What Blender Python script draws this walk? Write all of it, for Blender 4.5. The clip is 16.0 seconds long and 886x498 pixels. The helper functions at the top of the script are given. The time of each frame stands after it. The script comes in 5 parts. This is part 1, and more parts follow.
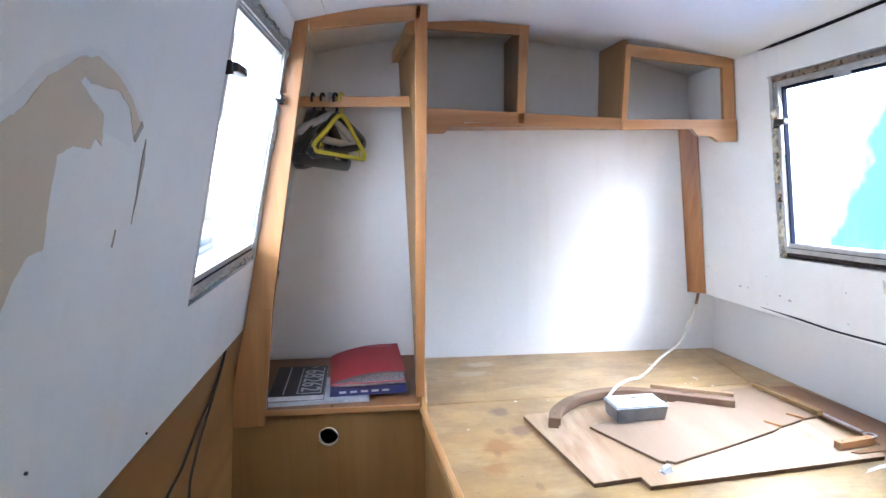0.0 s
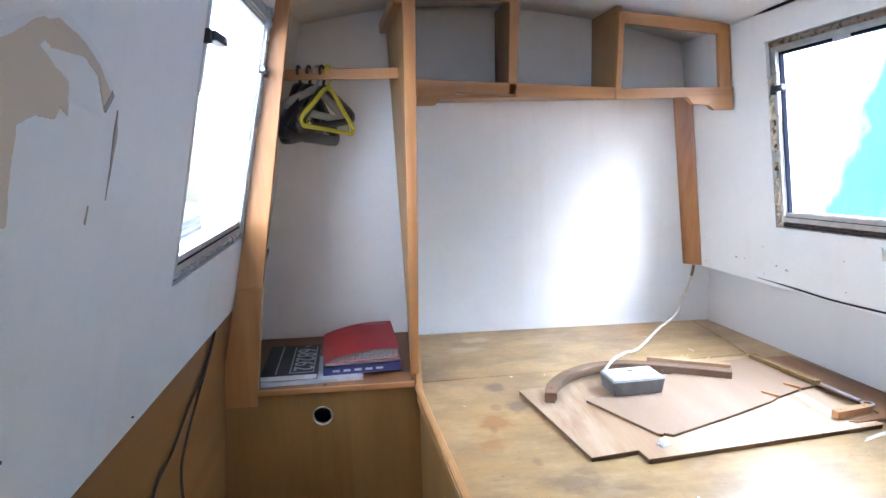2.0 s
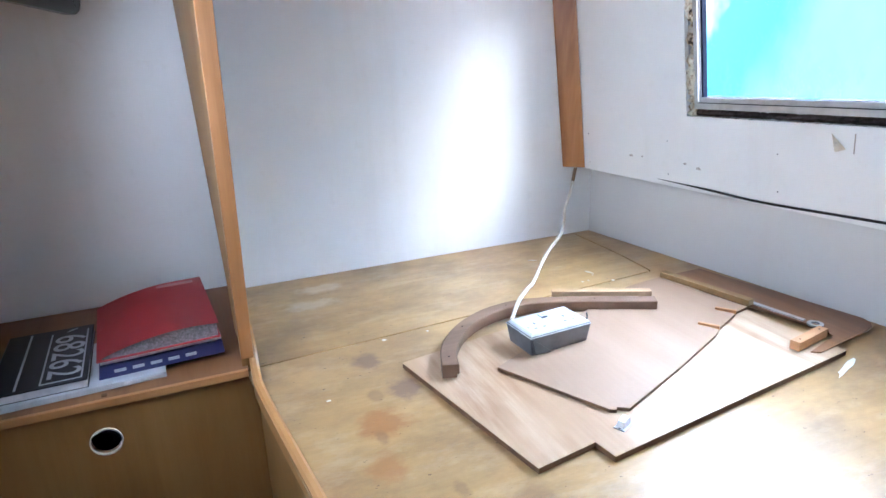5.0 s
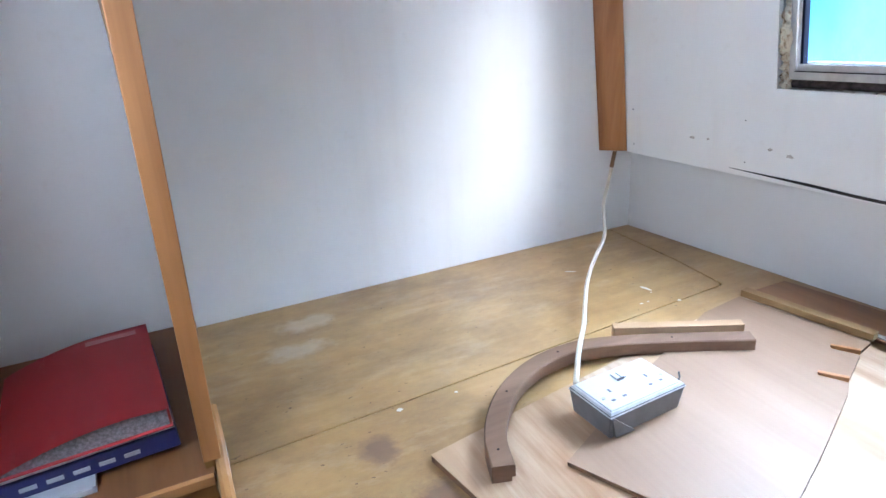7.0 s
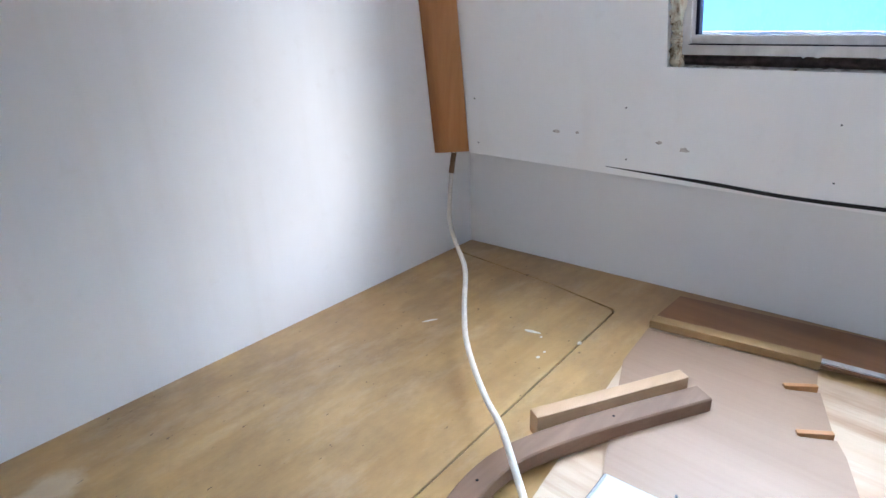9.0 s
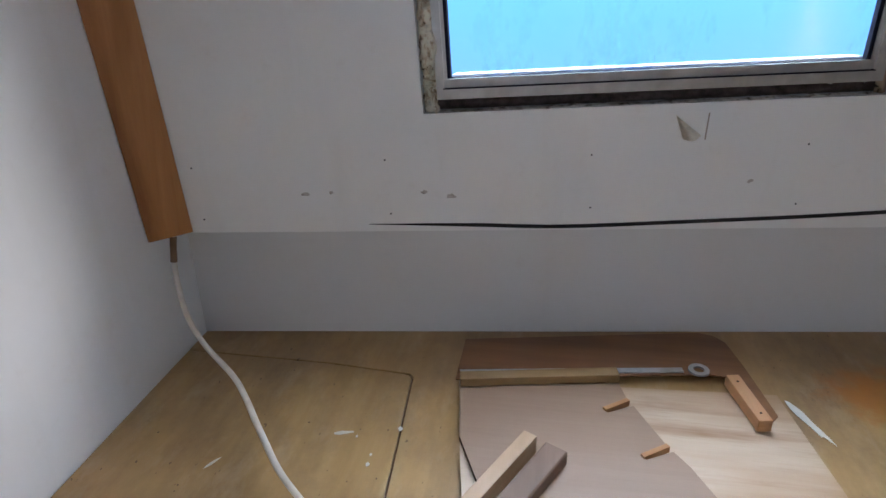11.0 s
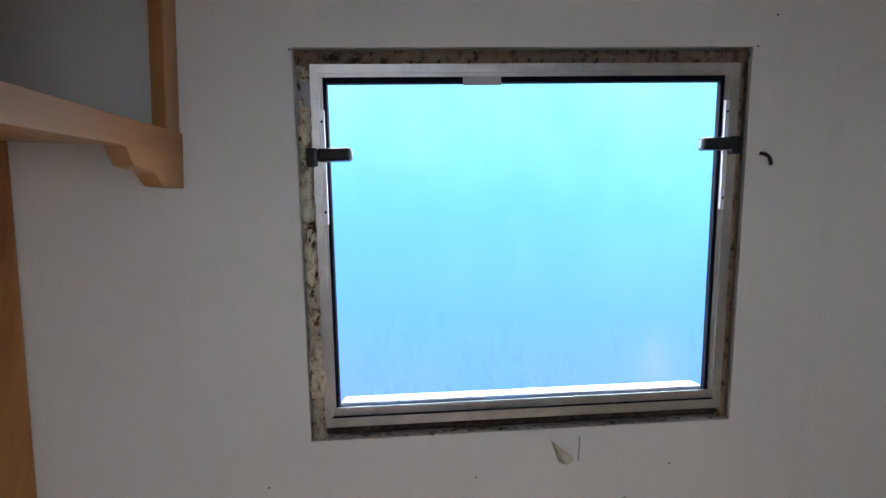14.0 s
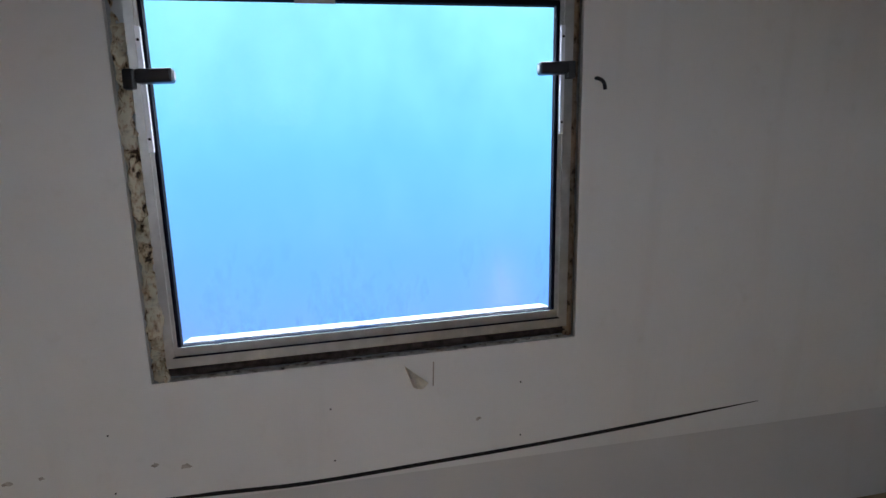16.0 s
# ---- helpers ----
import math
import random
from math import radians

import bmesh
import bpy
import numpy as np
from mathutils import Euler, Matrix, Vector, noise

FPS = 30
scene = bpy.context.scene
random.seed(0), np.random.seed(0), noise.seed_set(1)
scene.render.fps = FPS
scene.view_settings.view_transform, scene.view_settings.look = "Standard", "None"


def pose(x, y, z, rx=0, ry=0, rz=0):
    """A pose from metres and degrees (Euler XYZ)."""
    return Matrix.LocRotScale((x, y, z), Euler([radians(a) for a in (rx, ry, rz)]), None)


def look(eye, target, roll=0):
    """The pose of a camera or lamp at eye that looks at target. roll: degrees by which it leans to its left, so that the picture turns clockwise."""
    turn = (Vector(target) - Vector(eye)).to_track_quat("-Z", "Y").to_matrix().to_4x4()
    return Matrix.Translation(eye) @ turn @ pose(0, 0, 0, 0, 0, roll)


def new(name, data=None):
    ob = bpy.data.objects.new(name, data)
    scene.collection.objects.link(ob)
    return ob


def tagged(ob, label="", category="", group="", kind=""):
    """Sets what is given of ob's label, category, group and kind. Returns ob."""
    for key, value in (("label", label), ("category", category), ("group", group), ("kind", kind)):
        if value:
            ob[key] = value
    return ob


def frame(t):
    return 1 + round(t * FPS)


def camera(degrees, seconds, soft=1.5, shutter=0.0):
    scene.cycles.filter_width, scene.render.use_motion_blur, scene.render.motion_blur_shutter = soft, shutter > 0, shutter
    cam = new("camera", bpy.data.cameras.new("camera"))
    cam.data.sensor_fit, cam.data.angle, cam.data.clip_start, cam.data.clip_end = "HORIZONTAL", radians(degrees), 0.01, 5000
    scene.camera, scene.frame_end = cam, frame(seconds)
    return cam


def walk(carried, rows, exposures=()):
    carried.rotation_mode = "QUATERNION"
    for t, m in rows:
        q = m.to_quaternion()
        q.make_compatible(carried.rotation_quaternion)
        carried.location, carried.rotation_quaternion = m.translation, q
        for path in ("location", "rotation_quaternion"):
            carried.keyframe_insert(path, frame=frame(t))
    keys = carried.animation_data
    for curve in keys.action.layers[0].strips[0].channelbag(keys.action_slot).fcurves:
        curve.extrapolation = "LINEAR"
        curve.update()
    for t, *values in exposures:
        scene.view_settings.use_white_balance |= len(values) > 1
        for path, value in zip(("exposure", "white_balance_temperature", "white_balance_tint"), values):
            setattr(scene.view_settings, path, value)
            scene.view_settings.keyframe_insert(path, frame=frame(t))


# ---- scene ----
cam = camera(68.9, 16.0)
PATH = [
    (0, (-0.106, -0.206, 1.371), (0.066, 1.77, 1.112), -0.6),
    (0.5, (-0.104, -0.209, 1.375), (0.078, 1.765, 1.112), -0.6),
    (1, (-0.109, -0.2, 1.364), (0.076, 1.772, 1.086), -1.1),
    (1.5, (-0.101, -0.198, 1.364), (0.083, 1.77, 1.06), -1.4),
    (2, (-0.1, -0.17, 1.359), (0.09, 1.793, 1.03), -1.5),
    (2.5, (-0.098, -0.15, 1.346), (0.073, 1.793, 0.906), -1.9),
    (3, (-0.09, -0.117, 1.339), (0.092, 1.805, 0.819), -2.0),
    (3.5, (-0.1, -0.012, 1.312), (0.239, 1.873, 0.738), -0.2),
    (3.7, (-0.079, 0.049, 1.298), (0.386, 1.911, 0.733), -0.4),
    (5.8, (-0.09, 0.621, 1.277), (0.641, 2.353, 0.595), -1.9),
    (6, (-0.067, 0.655, 1.282), (0.592, 2.404, 0.571), -2.7),
    (6.5, (-0.042, 0.754, 1.278), (0.571, 2.511, 0.546), -3.1),
    (7, (-0.003, 0.867, 1.282), (0.753, 2.561, 0.535), -3.3),
    (7.5, (0.04, 1.027, 1.271), (0.977, 2.618, 0.502), -2.9),
    (8, (0.056, 1.124, 1.247), (1.097, 2.606, 0.398), -5.0),
    (8.2, (0.072, 1.169, 1.238), (1.152, 2.614, 0.376), -4.8),
    (10.3, (0.223, 1.526, 1.226), (1.886, 2.15, 0.308), -3.9),
    (10.5, (0.226, 1.555, 1.238), (1.898, 2.063, 0.265), -4.7),
    (11, (0.223, 1.608, 1.275), (2.015, 1.924, 0.446), -1.0),
    (11.5, (0.222, 1.616, 1.289), (2.099, 1.87, 0.647), -1.0),
    (12, (0.205, 1.604, 1.298), (2.146, 1.842, 0.878), -0.3),
    (12.5, (0.205, 1.614, 1.372), (2.171, 1.759, 1.037), -0.2),
    (13, (0.199, 1.611, 1.388), (2.184, 1.703, 1.16), -0.1),
    (13.5, (0.205, 1.599, 1.416), (2.201, 1.643, 1.303), 0.0),
    (14, (0.207, 1.6, 1.421), (2.203, 1.616, 1.295), 1.4),
    (14.5, (0.203, 1.589, 1.411), (2.199, 1.59, 1.282), 1.2),
    (15, (0.203, 1.574, 1.4), (2.198, 1.523, 1.269), 1.1),
    (15.5, (0.204, 1.547, 1.379), (2.189, 1.379, 1.207), 0.5),
    (16, (0.209, 1.518, 1.367), (2.172, 1.22, 1.13), 0.1),
]
EXPOSURES = [(0.0, 2.45, 5580, 11.5), (3.5, 2.22, 5500, 11.5), (6.0, 2.05, 5300, 10.5), (7.0, 1.9, 5450, 11), (8.0, 1.76, 5600, 11), (10.5, 0.93, 5800, 12), (11.5, 0.5, 6100, 13), (12.5, 0.55, 6300, 13), (13.5, 0.52, 6300, 13), (15.0, 0.40, 6200, 12), (16.0, 0.20, 6200, 12)]
walk(cam, [(t, look(eye, aim, roll)) for t, eye, aim, roll in PATH], EXPOSURES)

# ---- world and light ----
world = bpy.data.worlds.new("sky")
scene.world = world
world.use_nodes = True
wn = world.node_tree.nodes
sky = wn.new("ShaderNodeTexSky")
sky.sky_type, sky.sun_disc = "NISHITA", False
sky.sun_elevation, sky.sun_rotation = radians(26.5), radians(149.5)
wn["Background"].inputs["Strength"].default_value = 0.12
world.node_tree.links.new(sky.outputs[0], wn["Background"].inputs["Color"])
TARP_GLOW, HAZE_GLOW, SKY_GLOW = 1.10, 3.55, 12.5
sun_data = bpy.data.lights.new("sun", "SUN")
sun_data.energy, sun_data.angle, sun_data.color = 0.9, radians(15), (1.0, 0.98, 0.96)
sun = new("sun", sun_data)
sun.matrix_basis = look((5.9, -10.0, 5.8), (0.0, 0.0, 0.0))


# ---- materials ----
def material(name):
    m = bpy.data.materials.new(name)
    m.use_nodes = True
    return m, m.node_tree, m.node_tree.nodes["Principled BSDF"]


def add(tree, kind, **values):
    n = tree.nodes.new(kind)
    for key, value in values.items():
        n.inputs[key.replace("_", " ")].default_value = value
    return n


def coords(tree, scale=(1, 1, 1), turn=(0, 0, 0)):
    tc = tree.nodes.new("ShaderNodeTexCoord")
    mp = tree.nodes.new("ShaderNodeMapping")
    mp.inputs["Scale"].default_value = scale
    mp.inputs["Rotation"].default_value = turn
    tree.links.new(tc.outputs["Object"], mp.inputs["Vector"])
    return mp.outputs["Vector"]


def ramp(tree, source, stops):
    r = tree.nodes.new("ShaderNodeValToRGB")
    els = r.color_ramp.elements
    while len(els) < len(stops):
        els.new(0.5)
    for e, (p, c) in zip(els, stops):
        e.position, e.color = p, (*c, 1) if len(c) == 3 else c
    tree.links.new(source, r.inputs["Fac"])
    return r.outputs["Color"]


def mixed(tree, fac, a, b, kind="MIX"):
    m = tree.nodes.new("ShaderNodeMix")
    m.data_type, m.blend_type = "RGBA", kind
    for value, slot in ((fac, 0), (a, 6), (b, 7)):
        if hasattr(value, "is_linked"):
            tree.links.new(value, m.inputs[slot])
        else:
            m.inputs[slot].default_value = value if slot == 0 or len(value) == 4 else (*value, 1)
    return m.outputs[2]


def noise_of(tree, vec, scale, detail=4.0, rough=0.55):
    n = add(tree, "ShaderNodeTexNoise", Scale=scale, Detail=detail, Roughness=rough)
    tree.links.new(vec, n.inputs["Vector"])
    return n.outputs["Fac"]


def bump(tree, bsdf, height, strength=0.1, distance=0.002):
    b = add(tree, "ShaderNodeBump", Strength=strength, Distance=distance)
    tree.links.new(height, b.inputs["Height"])
    tree.links.new(b.outputs["Normal"], bsdf.inputs["Normal"])


def wood(name, dark, mid, light, along="z", rough=0.4, grain=1.0, gloss_var=0.12, coat=0.0):
    """Timber with the grain running along one axis of the object."""
    m, t, b = material(name)
    stretch = {"x": (1.2, 16, 16), "y": (16, 1.2, 16), "z": (16, 16, 1.2)}[along]
    fine = {"x": (5, 130, 130), "y": (130, 5, 130), "z": (130, 130, 5)}[along]
    broad = noise_of(t, coords(t, tuple(s * grain for s in stretch)), 1.0, 5, 0.6)
    broad.node.inputs["Distortion"].default_value = 0.5
    thin = noise_of(t, coords(t, fine), 1.0, 4, 0.7)
    thin.node.inputs["Distortion"].default_value = 0.4
    blot = noise_of(t, coords(t), 3.0, 3, 0.5)
    col = ramp(t, broad, [(0.3, dark), (0.5, mid), (0.72, light)])
    shade = ramp(t, thin, [(0.3, (0.90, 0.89, 0.88)), (0.7, (1, 1, 1))])
    col = mixed(t, 0.7, col, shade, "MULTIPLY")
    col = mixed(t, 0.5, col, ramp(t, blot, [(0.35, (0.82, 0.80, 0.78)), (0.65, (1.05, 1.05, 1.03))]), "MULTIPLY")
    t.links.new(col, b.inputs["Base Color"])
    r = t.nodes.new("ShaderNodeMapRange")
    r.inputs["To Min"].default_value, r.inputs["To Max"].default_value = rough - gloss_var / 2, rough + gloss_var / 2
    t.links.new(blot, r.inputs["Value"])
    t.links.new(r.outputs["Result"], b.inputs["Roughness"])
    b.inputs["Coat Weight"].default_value = coat
    b.inputs["Coat Roughness"].default_value = 0.25
    bump(t, b, thin, 0.12, 0.0006)
    return m


def paint(name, base, rough, dirt=0.12, tint=(0.55, 0.5, 0.42), streak=True, specular=0.5):
    """Brushed household paint, faintly dirty."""
    m, t, b = material(name)
    large = noise_of(t, coords(t), 2.2, 5, 0.6)
    small = noise_of(t, coords(t), 22.0, 4, 0.6)
    drip = noise_of(t, coords(t, (14, 14, 1.0)), 1.0, 3, 0.6)
    col = mixed(t, ramp(t, large, [(0.45, (0, 0, 0)), (0.75, (dirt, dirt, dirt))]), base, tint)
    col = mixed(t, ramp(t, small, [(0.62, (0, 0, 0)), (0.78, (dirt * 0.8,) * 3)]), col, tint)
    if streak:
        col = mixed(t, ramp(t, drip, [(0.55, (0, 0, 0)), (0.8, (dirt * 0.7,) * 3)]), col, tint)
    t.links.new(col, b.inputs["Base Color"])
    r = t.nodes.new("ShaderNodeMapRange")
    r.inputs["To Min"].default_value, r.inputs["To Max"].default_value = rough - 0.05, rough + 0.05
    t.links.new(large, r.inputs["Value"])
    t.links.new(r.outputs["Result"], b.inputs["Roughness"])
    b.inputs["Specular IOR Level"].default_value = specular
    bump(t, b, noise_of(t, coords(t, (60, 60, 9)), 1.0, 3, 0.6), 0.06, 0.001)
    return m


def plain(name, base, rough=0.5, metal=0.0, var=0.15, scale=30.0, specular=0.5):
    m, t, b = material(name)
    n = noise_of(t, coords(t), scale, 4, 0.6)
    low = tuple(c * (1 - var) for c in base)
    t.links.new(ramp(t, n, [(0.35, low), (0.65, base)]), b.inputs["Base Color"])
    b.inputs["Roughness"].default_value, b.inputs["Metallic"].default_value = rough, metal
    b.inputs["Specular IOR Level"].default_value = specular
    bump(t, b, n, 0.05, 0.0008)
    return m


def glow(name, build):
    """A surface that gives off light; build(tree) returns colour socket or value and strength."""
    m = bpy.data.materials.new(name)
    m.use_nodes = True
    t = m.node_tree
    t.nodes.remove(t.nodes["Principled BSDF"])
    e = t.nodes.new("ShaderNodeEmission")
    colour, strength = build(t)
    if hasattr(colour, "is_linked"):
        t.links.new(colour, e.inputs["Color"])
    else:
        e.inputs["Color"].default_value = (*colour, 1)
    e.inputs["Strength"].default_value = strength
    t.links.new(e.outputs[0], t.nodes["Material Output"].inputs["Surface"])
    return m


OAK_Z = wood("varnished_oak_upright", (0.33, 0.138, 0.042), (0.43, 0.195, 0.064), (0.53, 0.265, 0.098), "z", 0.38)
POSTOAK = wood("red_brown_post_oak", (0.26, 0.10, 0.031), (0.39, 0.17, 0.055), (0.49, 0.24, 0.087), "z", 0.40, 1.6)
OAK_X = wood("varnished_oak_level", (0.36, 0.16, 0.052), (0.46, 0.22, 0.078), (0.55, 0.29, 0.115), "x", 0.40)
OAK_Y = wood("varnished_oak_deep", (0.36, 0.17, 0.052), (0.47, 0.24, 0.08), (0.56, 0.31, 0.115), "y", 0.40)
PANEL = wood("honey_plywood_panel", (0.235, 0.118, 0.033), (0.30, 0.158, 0.048), (0.36, 0.20, 0.066), "z", 0.42, 0.5)
DARKPLY = wood("brown_plywood_panel", (0.21, 0.085, 0.024), (0.27, 0.12, 0.034), (0.34, 0.16, 0.047), "y", 0.42, 0.5)
HARD = wood("tan_plywood_offcut", (0.30, 0.19, 0.115), (0.34, 0.225, 0.145), (0.385, 0.262, 0.175), "y", 0.5, 0.35)
EDGE = wood("dark_plywood_edge", (0.10, 0.05, 0.025), (0.16, 0.085, 0.04), (0.24, 0.13, 0.06), "x", 0.7)
MAHOG = wood("brown_hardwood", (0.15, 0.075, 0.04), (0.22, 0.12, 0.07), (0.30, 0.17, 0.10), "x", 0.5)
OLIVE = wood("olive_brown_wood", (0.20, 0.12, 0.04), (0.29, 0.18, 0.07), (0.38, 0.25, 0.11), "y", 0.5)
BOARD = wood("red_brown_board", (0.17, 0.075, 0.028), (0.23, 0.105, 0.04), (0.29, 0.14, 0.055), "y", 0.45)
WHITE = paint("white_gloss_paint", (0.80, 0.80, 0.79), 0.38, 0.20)
CREAM = paint("white_panel_paint", (0.78, 0.77, 0.74), 0.45, 0.24)
CEIL = paint("ceiling_paint", (0.80, 0.79, 0.76), 0.55, 0.10, streak=False)
LOWER = paint("grey_white_paint", (0.66, 0.645, 0.62), 0.5, 0.22)
ALU = plain("dull_aluminium", (0.60, 0.59, 0.57), 0.42, 0.75, 0.2)
# Whitened and barely metallic, standing for the backlit reflection on the catch plates.
PLATE = plain("bright_aluminium", (0.88, 0.89, 0.92), 0.35, 0.15, 0.06)
RUBBER = plain("black_rubber", (0.012, 0.013, 0.022), 0.9, 0, 0.3, 30, 0.1)
BLACK = plain("black_plastic", (0.016, 0.016, 0.018), 0.35, 0, 0.2)
DARKFOAM = plain("dark_sealant", (0.15, 0.11, 0.09), 0.85, 0, 0.6, 70)
TAN = paint("bare_tan_board", (0.64, 0.53, 0.39), 0.75, 0.2, (0.42, 0.33, 0.22))
TORN = plain("torn_paint_edge", (0.38, 0.33, 0.27), 0.8)
CABLE = plain("white_flex", (0.72, 0.66, 0.56), 0.5, 0, 0.2)
DARKCABLE = plain("black_flex", (0.012, 0.011, 0.010), 0.5)
TAPE = plain("grey_tape", (0.17, 0.17, 0.17), 0.45, 0.1, 0.3, 18)
SOCKETWHITE = plain("white_socket_plastic", (0.60, 0.61, 0.63), 0.3, 0, 0.03)
RED = plain("red_card", (0.50, 0.05, 0.055), 0.42, 0, 0.15, 6)
PAPER = plain("white_paper", (0.66, 0.66, 0.68), 0.7, 0, 0.2, 60)
NAVY = plain("navy_card", (0.03, 0.032, 0.13), 0.4, 0, 0.2)
MAGBLACK = plain("black_glossy_cover", (0.014, 0.015, 0.022), 0.35, 0, 0.2, 30, 0.3)
GREYPRINT = plain("grey_print", (0.50, 0.52, 0.55), 0.4)
GREYCARD = plain("grey_card", (0.20, 0.20, 0.24), 0.45)
YELLOW = plain("yellow_plastic", (0.62, 0.56, 0.05), 0.4, 0, 0.1)
GREYPLASTIC = plain("pale_grey_plastic", (0.50, 0.51, 0.53), 0.4)
STEEL = plain("galvanised_steel", (0.50, 0.51, 0.52), 0.38, 0.7, 0.25, 40)
CHIPWOOD = plain("torn_wood", (0.82, 0.74, 0.60), 0.8, 0, 0.3, 80)
VOID = plain("dark_cavity", (0.012, 0.010, 0.008), 0.9)
FLOOR = wood("worn_floor_ply", (0.16, 0.09, 0.04), (0.22, 0.13, 0.06), (0.28, 0.17, 0.08), "y", 0.6, 0.4)
HULL = plain("outer_hull", (0.56, 0.57, 0.57), 0.5)


def foam_material(name, pale, mid, gap):
    """Crumbly expanded foam with dark pits."""
    m, t, b = material(name)
    lumps = noise_of(t, coords(t, (80, 80, 45)), 1.0, 4, 0.6)
    pits = noise_of(t, coords(t), 90.0, 3, 0.6)
    col = ramp(t, lumps, [(0.36, gap), (0.43, mid), (0.52, pale)])
    col = mixed(t, ramp(t, pits, [(0.56, (0, 0, 0)), (0.80, (0.5,) * 3)]), col, gap)
    t.links.new(col, b.inputs["Base Color"])
    b.inputs["Roughness"].default_value = 0.95
    bump(t, b, lumps, 0.6, 0.006)
    return m


# Cream tone of the yellow foam raised to stand for daylight coming through.
FOAM = foam_material("yellow_brown_foam", (0.93, 0.86, 0.70), (0.66, 0.50, 0.32), (0.06, 0.035, 0.02))
BROWNFOAM = foam_material("brown_foam", (0.48, 0.36, 0.26), (0.36, 0.26, 0.18), (0.12, 0.075, 0.05))
GREYFOAM = foam_material("grey_plaster_crumbs", (0.80, 0.76, 0.70), (0.56, 0.50, 0.44), (0.20, 0.16, 0.13))
FILM = foam_material("grey_sealant_film", (0.62, 0.64, 0.58), (0.48, 0.50, 0.44), (0.30, 0.30, 0.25))


def birch_material():
    """Pale plywood face with long brown streaks and bleached flashes."""
    m, t, b = material("pale_birch_plywood")
    streak = noise_of(t, coords(t, (22, 2.0, 1), (0, 0, -0.12)), 1.0, 5, 0.65)
    flash = noise_of(t, coords(t, (9, 1.6, 1), (0, 0, -0.12)), 1.0, 3, 0.55)
    where = noise_of(t, coords(t), 3.2, 3, 0.5)
    fine = noise_of(t, coords(t, (110, 5, 20), (0, 0, -0.12)), 1.0, 4, 0.7)
    col = ramp(t, flash, [(0.32, (0.42, 0.27, 0.15)), (0.50, (0.52, 0.37, 0.235)), (0.70, (0.64, 0.52, 0.38))])
    amount = mixed(t, 1.0, ramp(t, streak, [(0.46, (0, 0, 0)), (0.64, (0.8,) * 3)]), ramp(t, where, [(0.40, (0.2,) * 3), (0.58, (1, 1, 1))]), "MULTIPLY")
    col = mixed(t, amount, col, (0.33, 0.18, 0.085))
    col = mixed(t, 0.6, col, ramp(t, fine, [(0.3, (0.88, 0.87, 0.85)), (0.7, (1, 1, 1))]), "MULTIPLY")
    t.links.new(col, b.inputs["Base Color"])
    b.inputs["Roughness"].default_value = 0.5
    bump(t, b, fine, 0.12, 0.0006)
    return m


BIRCH = birch_material()
BEDZ, BACK, REAR = 0.62, 2.25, -2.2


